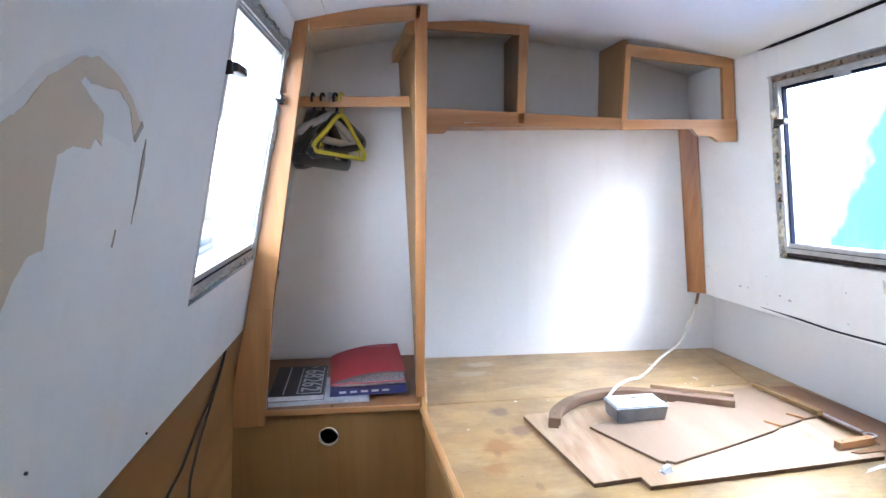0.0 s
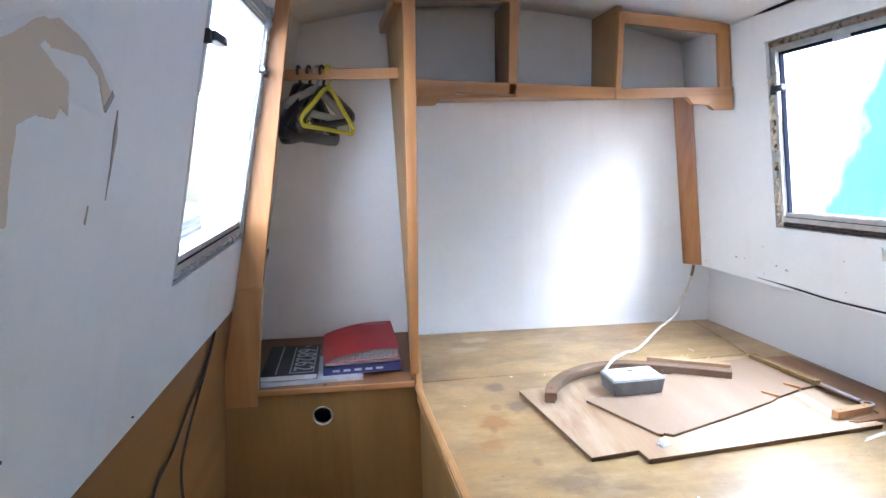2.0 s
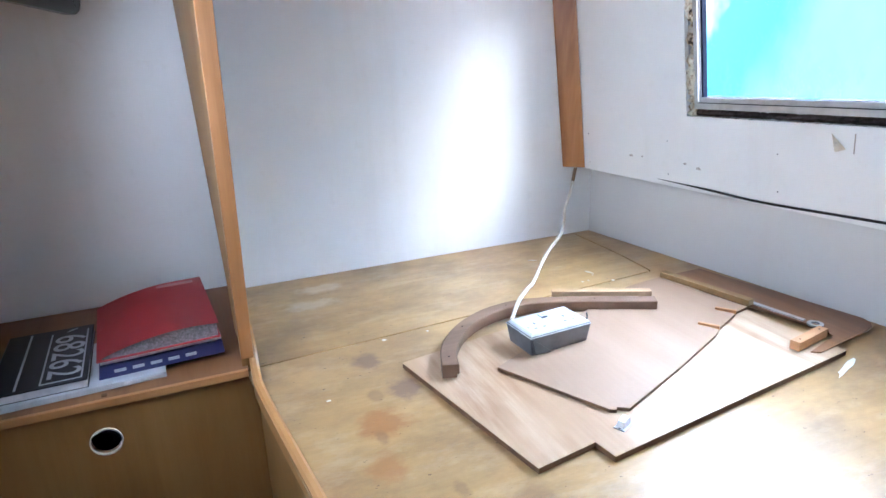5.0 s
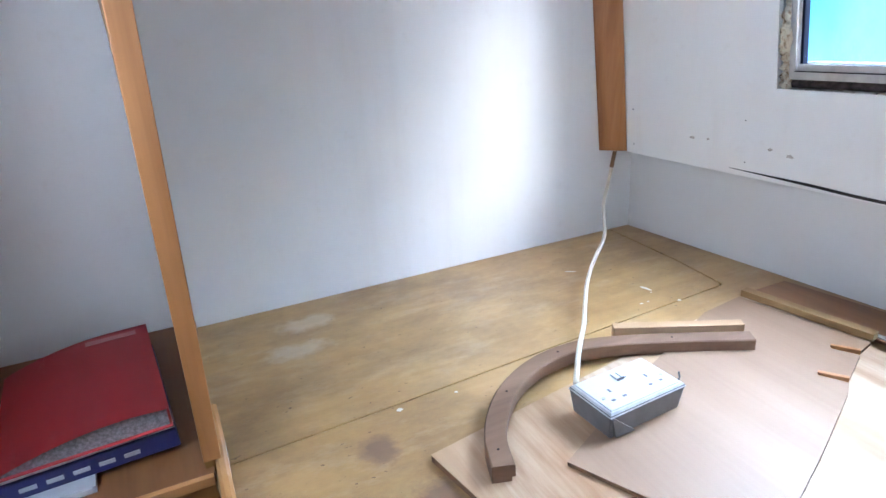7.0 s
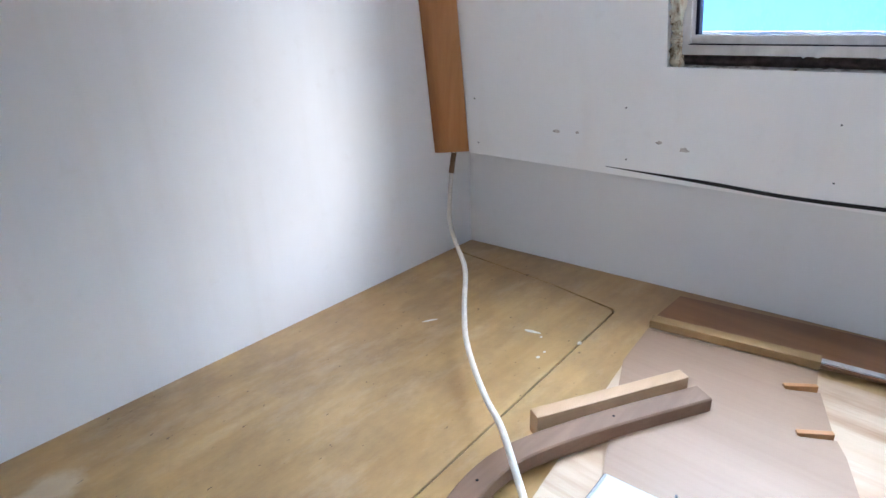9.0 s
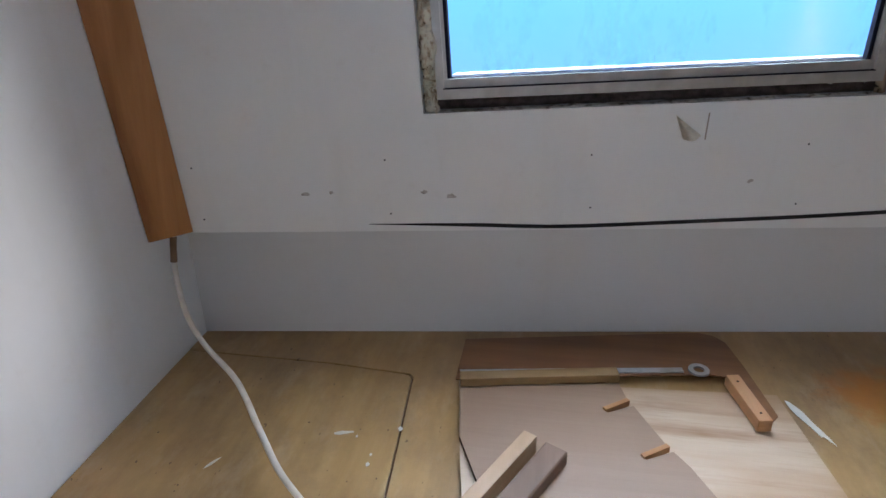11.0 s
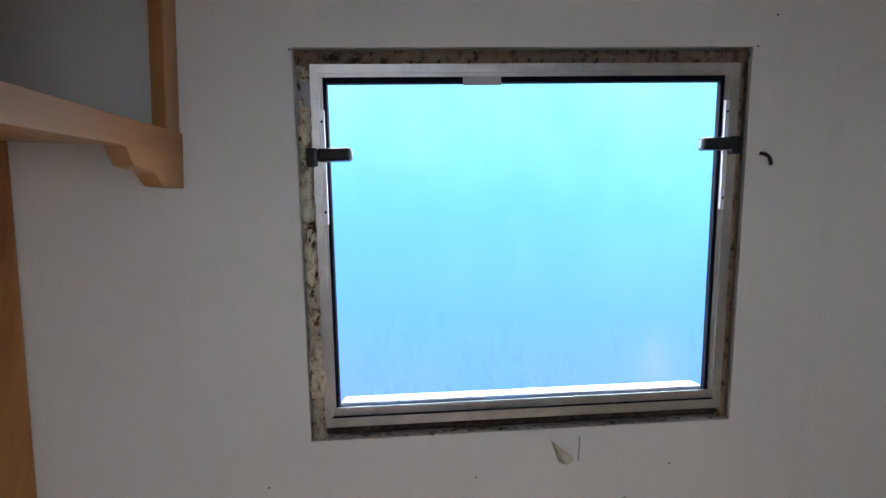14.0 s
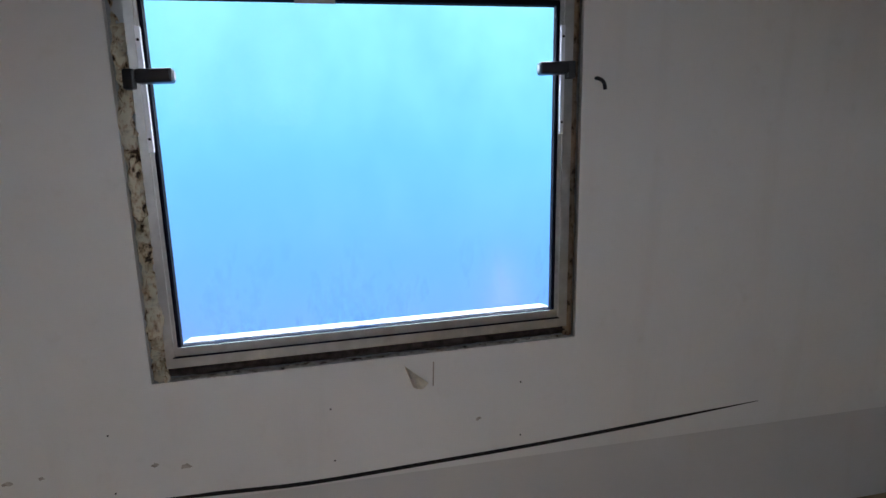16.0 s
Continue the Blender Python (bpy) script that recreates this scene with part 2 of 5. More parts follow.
def bed_material():
    m, t, b = material("stained_bed_plywood")
    v = coords(t)
    grain = noise_of(t, coords(t, (3.0, 30, 30)), 1.0, 5, 0.65)
    big = noise_of(t, v, 2.6, 5, 0.6)
    smudge = noise_of(t, coords(t, (4.5, 6.5, 1)), 1.0, 6, 0.7)
    nick = noise_of(t, coords(t, (70, 120, 1)), 1.0, 2, 0.5)
    pale = noise_of(t, coords(t, (9, 22, 1), (0, 0, 0.5)), 1.0, 5, 0.7)
    col = ramp(t, grain, [(0.2, (0.37, 0.225, 0.080)), (0.5, (0.44, 0.282, 0.112)), (0.8, (0.50, 0.34, 0.155))])
    col = mixed(t, ramp(t, big, [(0.40, (0, 0, 0)), (0.75, (0.6, 0.6, 0.6))]), col, (0.27, 0.135, 0.045))
    col = mixed(t, ramp(t, smudge, [(0.42, (0, 0, 0)), (0.72, (0.7, 0.7, 0.7))]), col, (0.17, 0.105, 0.06))
    col = mixed(t, ramp(t, pale, [(0.52, (0, 0, 0)), (0.85, (0.45, 0.45, 0.45))]), col, (0.56, 0.46, 0.33))
    col = mixed(t, ramp(t, nick, [(0.72, (0, 0, 0)), (0.76, (0.8, 0.8, 0.8))]), col, (0.10, 0.055, 0.03))

    def stain(x, y, r, stretch, colour, amount):
        """A spilt stain with a ragged outline."""
        nonlocal col
        off = t.nodes.new("ShaderNodeVectorMath")
        off.operation = "SUBTRACT"
        off.inputs[1].default_value = (x, y, BEDZ)
        t.links.new(v, off.inputs[0])
        sc = t.nodes.new("ShaderNodeVectorMath")
        sc.operation = "MULTIPLY"
        sc.inputs[1].default_value = (1 / (r * stretch), 1 / r, 0)
        t.links.new(off.outputs[0], sc.inputs[0])
        ln = t.nodes.new("ShaderNodeVectorMath")
        ln.operation = "LENGTH"
        t.links.new(sc.outputs[0], ln.inputs[0])
        rag = t.nodes.new("ShaderNodeMath")
        rag.operation = "MULTIPLY_ADD"
        rag.inputs[1].default_value = 1.3
        t.links.new(noise_of(t, v, 26.0, 4, 0.6), rag.inputs[0])
        t.links.new(ln.outputs["Value"], rag.inputs[2])
        col = mixed(t, ramp(t, halved(t, rag.outputs[0]), [(0.55, (amount,) * 3), (0.80, (0, 0, 0))]), col, colour)

    stain(1.165, 1.06, 0.11, 0.9, (0.40, 0.15, 0.02), 0.85)
    stain(0.225, 1.665, 0.050, 0.8, (0.13, 0.075, 0.06), 0.7)
    stain(0.262, 1.525, 0.065, 0.6, (0.13, 0.075, 0.065), 0.7)
    stain(0.185, 1.425, 0.060, 1.0, (0.28, 0.10, 0.02), 0.7)
    stain(0.30, 1.10, 0.05, 1.8, (0.16, 0.10, 0.06), 0.6)
    stain(0.15, 1.30, 0.05, 0.8, (0.30, 0.12, 0.03), 0.6)
    for x, y, r, k in ((0.24, 1.20, 0.030, 0.5), (0.35, 1.00, 0.035, 1.2), (0.20, 1.52, 0.030, 0.6), (0.33, 1.14, 0.025, 1.5), (0.17, 1.38, 0.028, 0.5), (0.42, 1.06, 0.02, 2.0)):
        stain(x, y, r, k, (0.17, 0.09, 0.05), 0.45)
    stain(0.232, 2.140, 0.040, 2.2, (0.66, 0.57, 0.43), 0.42)
    stain(0.182, 2.032, 0.038, 2.2, (0.66, 0.57, 0.43), 0.42)
    t.links.new(col, b.inputs["Base Color"])
    t.links.new(ramp(t, smudge, [(0.25, (0.27,) * 3), (0.75, (0.40,) * 3)]), b.inputs["Roughness"])
    bump(t, b, grain, 0.10, 0.0006)
    return m


def halved(t, source):
    h = t.nodes.new("ShaderNodeMath")
    h.operation = "MULTIPLY"
    h.inputs[1].default_value = 0.5
    t.links.new(source, h.inputs[0])
    return h.outputs[0]


BED = bed_material()


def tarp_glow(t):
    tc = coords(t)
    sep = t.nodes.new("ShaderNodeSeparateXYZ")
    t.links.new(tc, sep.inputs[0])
    # Daylight on the sheet is put into its emission, paler towards the top.
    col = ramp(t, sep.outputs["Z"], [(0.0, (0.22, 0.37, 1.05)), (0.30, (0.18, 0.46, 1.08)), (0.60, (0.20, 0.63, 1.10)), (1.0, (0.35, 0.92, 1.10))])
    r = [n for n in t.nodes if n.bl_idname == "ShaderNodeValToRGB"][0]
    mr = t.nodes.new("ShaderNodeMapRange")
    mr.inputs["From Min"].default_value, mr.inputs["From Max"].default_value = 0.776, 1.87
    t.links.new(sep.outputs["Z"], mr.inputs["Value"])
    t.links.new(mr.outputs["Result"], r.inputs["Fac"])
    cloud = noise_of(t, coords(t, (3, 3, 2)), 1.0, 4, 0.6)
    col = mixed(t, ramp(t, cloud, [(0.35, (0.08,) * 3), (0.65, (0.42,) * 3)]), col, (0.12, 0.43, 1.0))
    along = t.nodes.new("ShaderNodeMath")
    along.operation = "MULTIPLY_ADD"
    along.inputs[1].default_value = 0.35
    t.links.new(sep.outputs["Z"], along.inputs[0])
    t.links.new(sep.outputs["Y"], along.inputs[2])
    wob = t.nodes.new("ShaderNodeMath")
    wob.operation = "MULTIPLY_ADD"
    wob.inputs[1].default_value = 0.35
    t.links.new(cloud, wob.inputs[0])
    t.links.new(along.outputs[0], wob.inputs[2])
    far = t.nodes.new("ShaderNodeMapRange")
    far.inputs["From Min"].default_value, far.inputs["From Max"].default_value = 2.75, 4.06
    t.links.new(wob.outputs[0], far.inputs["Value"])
    # Towards the far end the glow turns teal, then white like open daylight.
    far_blend = ramp(t, far.outputs["Result"], [(0.12, (0, 0, 0)), (0.28, (1, 1, 1))])
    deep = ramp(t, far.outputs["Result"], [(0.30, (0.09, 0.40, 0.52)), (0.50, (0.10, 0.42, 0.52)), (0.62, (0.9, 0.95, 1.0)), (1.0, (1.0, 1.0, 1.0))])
    return mixed(t, far_blend, col, deep), TARP_GLOW


TARP = glow("glowing_blue_tarpaulin", tarp_glow)
HAZE = glow("bright_overcast_distance", lambda t: ((0.88, 0.95, 1.04), HAZE_GLOW))
SKYGLOW = glow("bright_overcast_sky", lambda t: ((0.82, 0.93, 1.08), SKY_GLOW))


def dirty_glass():
    m = bpy.data.materials.new("dirty_window_glass")
    m.use_nodes = True
    t = m.node_tree
    t.nodes.remove(t.nodes["Principled BSDF"])
    clear = t.nodes.new("ShaderNodeBsdfTransparent")
    gloss = t.nodes.new("ShaderNodeBsdfGlossy")
    gloss.inputs["Roughness"].default_value = 0.05
    grime = t.nodes.new("ShaderNodeBsdfTranslucent")
    grime.inputs["Color"].default_value = (0.05, 0.13, 0.30, 1)
    f = t.nodes.new("ShaderNodeLayerWeight")
    f.inputs["Blend"].default_value = 0.5
    power = t.nodes.new("ShaderNodeMath")
    power.operation = "POWER"
    power.inputs[1].default_value = 4.0
    t.links.new(f.outputs["Facing"], power.inputs[0])
    gain = t.nodes.new("ShaderNodeMath")
    gain.operation = "MULTIPLY_ADD"
    gain.inputs[1].default_value, gain.inputs[2].default_value = 0.6, 0.004
    t.links.new(power.outputs[0], gain.inputs[0])
    a, b = t.nodes.new("ShaderNodeMixShader"), t.nodes.new("ShaderNodeMixShader")
    spots = noise_of(t, coords(t, (1, 9, 4), (0.5, 0, 0)), 2.0, 4, 0.65)
    height = t.nodes.new("ShaderNodeSeparateXYZ")
    t.links.new(coords(t), height.inputs[0])
    low = ramp(t, height.outputs["Z"], [(0.0, (1, 1, 1)), (1.0, (0, 0, 0))])
    span = t.nodes.new("ShaderNodeMapRange")
    span.inputs["From Min"].default_value, span.inputs["From Max"].default_value = 1.10, 1.27
    t.links.new(height.outputs["Z"], span.inputs["Value"])
    t.links.new(span.outputs["Result"], low.node.inputs["Fac"])
    smear = mixed(t, 1.0, ramp(t, spots, [(0.54, (0.02,) * 3), (0.72, (0.30,) * 3)]), low, "MULTIPLY")
    spread = t.nodes.new("ShaderNodeVectorMath")
    spread.operation = "MULTIPLY_ADD"
    spread.inputs[1].default_value, spread.inputs[2].default_value = (0, 14, 8), (0, -14 * 1.245, -8 * 1.165)
    t.links.new(coords(t), spread.inputs[0])
    far = t.nodes.new("ShaderNodeVectorMath")
    far.operation = "LENGTH"
    t.links.new(spread.outputs[0], far.inputs[0])
    # Tan patch low on the pane, turning to the blue of the smears.
    pane_tint = ramp(t, far.outputs["Value"], [(0.0, (0.42, 0.27, 0.14)), (1.0, (0.05, 0.13, 0.30))])
    t.links.new(pane_tint, grime.inputs["Color"])
    smear = mixed(t, ramp(t, far.outputs["Value"], [(0.1, (0.7,) * 3), (1.0, (0, 0, 0))]), smear, (0.07, 0.07, 0.07))
    t.links.new(smear, a.inputs[0])
    t.links.new(clear.outputs[0], a.inputs[1])
    t.links.new(grime.outputs[0], a.inputs[2])
    t.links.new(gain.outputs[0], b.inputs[0])
    t.links.new(a.outputs[0], b.inputs[1])
    t.links.new(gloss.outputs[0], b.inputs[2])
    t.links.new(b.outputs[0], t.nodes["Material Output"].inputs["Surface"])
    return m


GLASS = dirty_glass()


# ---- mesh helpers ----
def part(name, bm, mat, parent=None, label="", smooth=False):
    bmesh.ops.recalc_face_normals(bm, faces=bm.faces)
    me = bpy.data.meshes.new(name)
    bm.to_mesh(me)
    bm.free()
    for p in me.polygons:
        p.use_smooth = smooth
    me.materials.append(mat)
    ob = new(name, me)
    if parent:
        ob.parent = parent
    if label:
        ob["label"] = label
    return ob


def thing(name, at=(0, 0, 0), label="", category="", group="", kind="", turn=0.0):
    ob = new(name)
    ob.matrix_basis = pose(*at, 0, 0, turn)
    return tagged(ob, label, category, group, kind)


def soften(bm, width, segments=2):
    if width > 0:
        bmesh.ops.bevel(bm, geom=list(bm.edges), offset=width, segments=segments, affect="EDGES", profile=0.6)
    return bm


def box(x0, x1, y0, y1, z0, z1, bevel=0.0):
    bm = bmesh.new()
    bmesh.ops.create_cube(bm, size=1, matrix=Matrix.Translation(((x0 + x1) / 2, (y0 + y1) / 2, (z0 + z1) / 2)) @ Matrix.Diagonal((x1 - x0, y1 - y0, z1 - z0, 1)))
    return soften(bm, bevel)


def hexa(low, high, bevel=0.0):
    """A solid between two rings of corners of equal count."""
    bm = bmesh.new()
    a, b = [bm.verts.new(p) for p in low], [bm.verts.new(p) for p in high]
    bm.faces.new(a[::-1])
    bm.faces.new(b)
    for i in range(len(a)):
        j = (i + 1) % len(a)
        bm.faces.new((a[i], a[j], b[j], b[i]))
    bmesh.ops.recalc_face_normals(bm, faces=bm.faces)
    return soften(bm, bevel)


def prism(outline, z0, z1, bevel=0.0):
    return hexa([(x, y, z0) for x, y in outline], [(x, y, z1) for x, y in outline], bevel)


def prism_y(outline, y0, y1, bevel=0.0):
    return hexa([(x, y0, z) for x, z in outline], [(x, y1, z) for x, z in outline], bevel)


def bar(a, b, width, height, bevel=0.002):
    """A straight squared stick resting with its underside on the line a-b."""
    a, b = Vector(a), Vector(b)
    side = (b - a).cross(Vector((0, 0, 1))).normalized() * width / 2
    up = Vector((0, 0, height))
    return hexa([a - side, b - side, b + side, a + side], [a - side + up, b - side + up, b + side + up, a + side + up], bevel)


def smooth_line(points, steps=8):
    """Points along a smooth line through the given ones."""
    p = [Vector(q) for q in points]
    p = [p[0] * 2 - p[1]] + p + [p[-1] * 2 - p[-2]]
    out = []
    for i in range(1, len(p) - 2):
        for s in range(steps):
            t = s / steps
            out.append(0.5 * (2 * p[i] + (p[i + 1] - p[i - 1]) * t + (2 * p[i - 1] - 5 * p[i] + 4 * p[i + 1] - p[i + 2]) * t * t + (3 * p[i] - p[i - 1] - 3 * p[i + 1] + p[i + 2]) * t**3))
    return out + [p[-2]]


def sweep(points, outline, closed=False, up=(0, 0, 1)):
    """An outline of (side, up) offsets carried along points."""
    bm = bmesh.new()
    pts = [Vector(q) for q in points]
    rings, n = [], len(pts)
    for i, q in enumerate(pts):
        ahead = (pts[(i + 1) % n] - pts[i - 1]) if closed else (pts[min(i + 1, n - 1)] - pts[max(i - 1, 0)])
        ahead.normalize()
        side = ahead.cross(Vector(up))
        side = side.normalized() if side.length > 1e-3 else Vector((1, 0, 0))
        top = side.cross(ahead)
        rings.append([bm.verts.new(q + side * a + top * b) for a, b in outline])
    k = len(outline)
    for i in range(n if closed else n - 1):
        r, s = rings[i], rings[(i + 1) % n]
        for j in range(k):
            bm.faces.new((r[j], r[(j + 1) % k], s[(j + 1) % k], s[j]))
    if not closed:
        bm.faces.new(rings[0])
        bm.faces.new(rings[-1][::-1])
    return bm


def round_outline(r, n=8):
    return [(r * math.cos(2 * math.pi * i / n), r * math.sin(2 * math.pi * i / n)) for i in range(n)]


def tube(points, r, n=8, closed=False, up=(0, 0, 1)):
    return sweep(points, round_outline(r, n), closed, up)


def joined(*bms):
    out = bmesh.new()
    for b in bms:
        me = bpy.data.meshes.new("piece")
        b.to_mesh(me)
        b.free()
        out.from_mesh(me)
        bpy.data.meshes.remove(me)
    return out


# ---- plan ----


def left_x(z):
    return -0.504 + 0.2136 * (z - 1.067)


def right_x(y, z):
    return 1.140 - 0.0974 * (z - 0.85) + 0.151 * (BACK - y)


def roof_z(x, y=BACK):
    """The cambered roof; its right side flattens towards the rear."""
    right = max(0.045, 0.14 - 0.14 * (1.98 - y))
    return 1.838 - (right if x > 0.17 else 0.224) * (x - 0.17) ** 2


def skewed(y, z):
    """The side window and its opening stand slightly out of square."""
    u, v = (RW[1] - y) / (RW[1] - RW[0]), (z - RW[2]) / (RW[3] - RW[2])
    return y + 0.022 * v, z + (0.021 + 0.020 * v) * u


def slab(side, ys, zs, hole, thick, warp=None):
    """A leaning wall panel with one opening; side(y, z) gives its inner face, thick is signed."""
    bm = bmesh.new()
    grid = {}
    for i in range(len(ys)):
        for j in range(len(zs)):
            if warp and 0 < i < len(ys) - 1 and 0 < j < len(zs) - 1:
                y, z = warp(ys[i], zs[j])
            else:
                y, z = ys[i], zs[j]
            for k, off in enumerate((0, thick)):
                grid[i, j, k] = bm.verts.new((side(y, z) + off, y, z))
    solid = {(i, j) for i in range(len(ys) - 1) for j in range(len(zs) - 1)} - set(hole)
    for i, j in solid:
        for k in (0, 1):
            bm.faces.new([grid[c, d, k] for c, d in ((i, j), (i + 1, j), (i + 1, j + 1), (i, j + 1))])
        for (a, b), nb in ((((i, j), (i + 1, j)), (i, j - 1)), (((i + 1, j), (i + 1, j + 1)), (i + 1, j)), (((i + 1, j + 1), (i, j + 1)), (i, j + 1)), (((i, j + 1), (i, j)), (i - 1, j))):
            if nb not in solid:
                bm.faces.new([grid[(*a, 0)], grid[(*b, 0)], grid[(*b, 1)], grid[(*a, 1)]])
    return bm


RW = (1.115, 1.805, 1.054, 1.641)  # right opening: y0, y1, z0, z1
LW = (1.070, 1.715, 1.100, 1.725)  # left opening


def structure(name, bm, mat, label, smooth=False):
    return tagged(part(name, bm, mat, None, "", smooth), label, name.split("_")[0], kind="structure")


structure("floor", box(-0.75, 1.95, REAR, BACK + 0.05, -0.05, 0.0), FLOOR, "worn brown plywood cabin floor in shadow")
structure("wall_back", box(-0.75, 1.45, BACK, BACK + 0.03, -0.05, 1.88), WHITE, "white gloss-painted bulkhead behind the bed platform")
LIGHT_OPENING = (0.12, 0.58, 0.95, 1.58)  # unseen rear opening, added to light the cupboards: x0, x1, z0, z1
structure("wall_rear", joined(box(-0.75, LIGHT_OPENING[0], REAR - 0.03, REAR, -0.05, 1.86), box(LIGHT_OPENING[1], 1.95, REAR - 0.03, REAR, -0.05, 1.86),
          box(LIGHT_OPENING[0], LIGHT_OPENING[1], REAR - 0.03, REAR, LIGHT_OPENING[3], 1.86), box(LIGHT_OPENING[0], LIGHT_OPENING[1], REAR - 0.03, REAR, -0.05, LIGHT_OPENING[2])), CREAM, "plain white rear bulkhead with an unseen opening added for light")
structure("wall_right", slab(right_x, [REAR, RW[0], RW[1], BACK], [0.852, RW[2], RW[3], 1.86], [(1, 1)], 0.012, skewed), CREAM, "white painted side panel with a bare window opening")
structure("wall_left", slab(lambda y, z: left_x(z), [REAR, LW[0], LW[1], BACK], [0.885, LW[2], LW[3], 1.84], [(1, 1)], -0.012), CREAM, "white painted side panel with peeling paint and a window")
structure("hull_right", slab(lambda y, z: right_x(y, z) + 0.030, [REAR, RW[0] + 0.02, RW[1] - 0.02, BACK], [0.87, RW[2] + 0.03, RW[3] - 0.02, 1.86], [(1, 1)], 0.008, skewed), HULL, "pale outer side of the boat behind the panel")
structure("hull_left", slab(lambda y, z: left_x(z) - 0.030, [REAR, LW[0] + 0.02, LW[1] - 0.02, BACK], [0.92, LW[2] + 0.03, LW[3] - 0.02, 1.84], [(1, 1)], -0.008), HULL, "pale outer side of the boat behind the panel")
structure("wall_right_lower", hexa([(1.205, BACK, -0.05), (1.205 + 0.14 * (BACK - REAR), REAR, -0.05), (1.235 + 0.14 * (BACK - REAR), REAR, -0.05), (1.235, BACK, -0.05)],
          [(1.205, BACK, 0.90), (1.205 + 0.14 * (BACK - REAR), REAR, 0.90), (1.235 + 0.14 * (BACK - REAR), REAR, 0.90), (1.235, BACK, 0.90)]), LOWER, "grey-white lower side panel above the bed platform")
# Unseen strip added to keep leaking daylight off the back wall.
LEAK_STOP = [(y, right_x(y, 0.87) + 0.013, 1.235 + 0.14 * (BACK - y)) for y in (BACK, REAR)]
structure("wall_right_ledge", hexa([(LEAK_STOP[0][1], BACK, 0.872), (LEAK_STOP[1][1], REAR, 0.872), (LEAK_STOP[1][2] + 0.05, REAR, 0.872), (LEAK_STOP[0][2], BACK, 0.872)],
          [(LEAK_STOP[0][1], BACK, 0.915), (LEAK_STOP[1][1], REAR, 0.915), (LEAK_STOP[1][2] + 0.05, REAR, 0.915), (LEAK_STOP[0][2], BACK, 0.915)]), LOWER, "hidden strip added behind the side panel to stop a light leak")
structure("wall_left_lower", hexa([(-0.63, REAR, -0.05), (-0.63, BACK, -0.05), (-0.65, BACK, -0.05), (-0.65, REAR, -0.05)], [(-0.560, REAR, 0.93), (-0.560, BACK, 0.93), (-0.580, BACK, 0.93), (-0.580, REAR, 0.93)]), DARKPLY, "brown varnished plywood lining below the white panel")


def ceiling_mesh():
    bm = bmesh.new()
    n = 24
    stations = [BACK + 0.03, 2.1, 1.95, 1.8, 1.65, 1.5, 1.35, 1.2, 0.6, -0.6, REAR]

    def line(y, dz):
        a, b = left_x(1.75) - 0.040, right_x(y, 1.70) + 0.040
        return [bm.verts.new((x, y, roof_z(x, y) + dz)) for x in [a + (b - a) * i / n for i in range(n + 1)]]

    low, high = [line(y, 0) for y in stations], [line(y, 0.05) for y in stations]
    for rows in (low, high):
        for p, q in zip(rows, rows[1:]):
            for i in range(n):
                bm.faces.new((p[i], p[i + 1], q[i + 1], q[i]))
    for k in (0, -1):
        for i in range(n):
            bm.faces.new((low[k][i], low[k][i + 1], high[k][i + 1], high[k][i]))
        for j in range(len(stations) - 1):
            bm.faces.new((low[j][k], low[j + 1][k], high[j + 1][k], high[j][k]))
    return bm


structure("ceiling", ceiling_mesh(), CEIL, "curved white painted cabin ceiling", True)

# bed platform with a kinked joint in its plywood
EDGE_X = lambda y: 0.005 + 0.075 * (1.80 - y) if y < 1.80 else 0.005
bed = thing("bed_platform", (0, 0, 0), "stained honey-brown plywood bed platform along the cabin side", "bed platform")
part("bed_base_board", prism([(0.03, BACK - 0.002), (1.20, BACK - 0.002), (1.82, REAR), (0.37, REAR), (0.03, 1.80)], BEDZ - 0.018, BEDZ - 0.006), EDGE, bed)
part("hatch_board", prism([(0.008, BACK - 0.003), (-0.008, 1.7445), (0.30, 1.7635), (1.109, 1.8225), (1.118, 1.830), (1.130, 1.975), (1.133, BACK - 0.003)], BEDZ - 0.006, BEDZ, 0.0015), BED, bed)
part("main_board", prism([(-0.008, 1.741), (0.30, 1.760), (1.112, 1.8195), (1.1215, 1.828), (1.1335, 1.975), (1.1365, BACK - 0.003), (1.202, BACK - 0.003), (1.822, REAR + 0.01), (0.342, REAR + 0.01), (-0.016, 1.71), (-0.016, 1.7405)], BEDZ - 0.006, BEDZ, 0.0012), BED, bed)
part("side_panel", hexa([(-0.008, 1.78, 0.0), (0.345, REAR + 0.01, 0.0), (0.365, REAR + 0.01, 0.0), (0.010, 1.78, 0.0)], [(-0.008, 1.78, BEDZ - 0.008), (0.345, REAR + 0.01, BEDZ - 0.008), (0.365, REAR + 0.01, BEDZ - 0.008), (0.010, 1.78, BEDZ - 0.008)]), PANEL, bed, "honey plywood side panel")
lip = smooth_line([(0.0, 1.80, BEDZ + 0.075), (0.0, 1.74, BEDZ + 0.05), (-0.002, 1.69, BEDZ + 0.012), (0.002, 1.60, BEDZ + 0.004), (0.044, 1.18, BEDZ + 0.004), (0.080, 0.85, BEDZ + 0.004), (0.16, 0.0, BEDZ + 0.004), (0.345, REAR + 0.02, BEDZ + 0.004)])
part("edge_strip", sweep(lip, [(-0.009, -0.03), (0.009, -0.03), (0.009, 0.003), (0.004, 0.006), (-0.004, 0.006), (-0.009, 0.003)]), OAK_Y, bed, "narrow varnished edging strip")

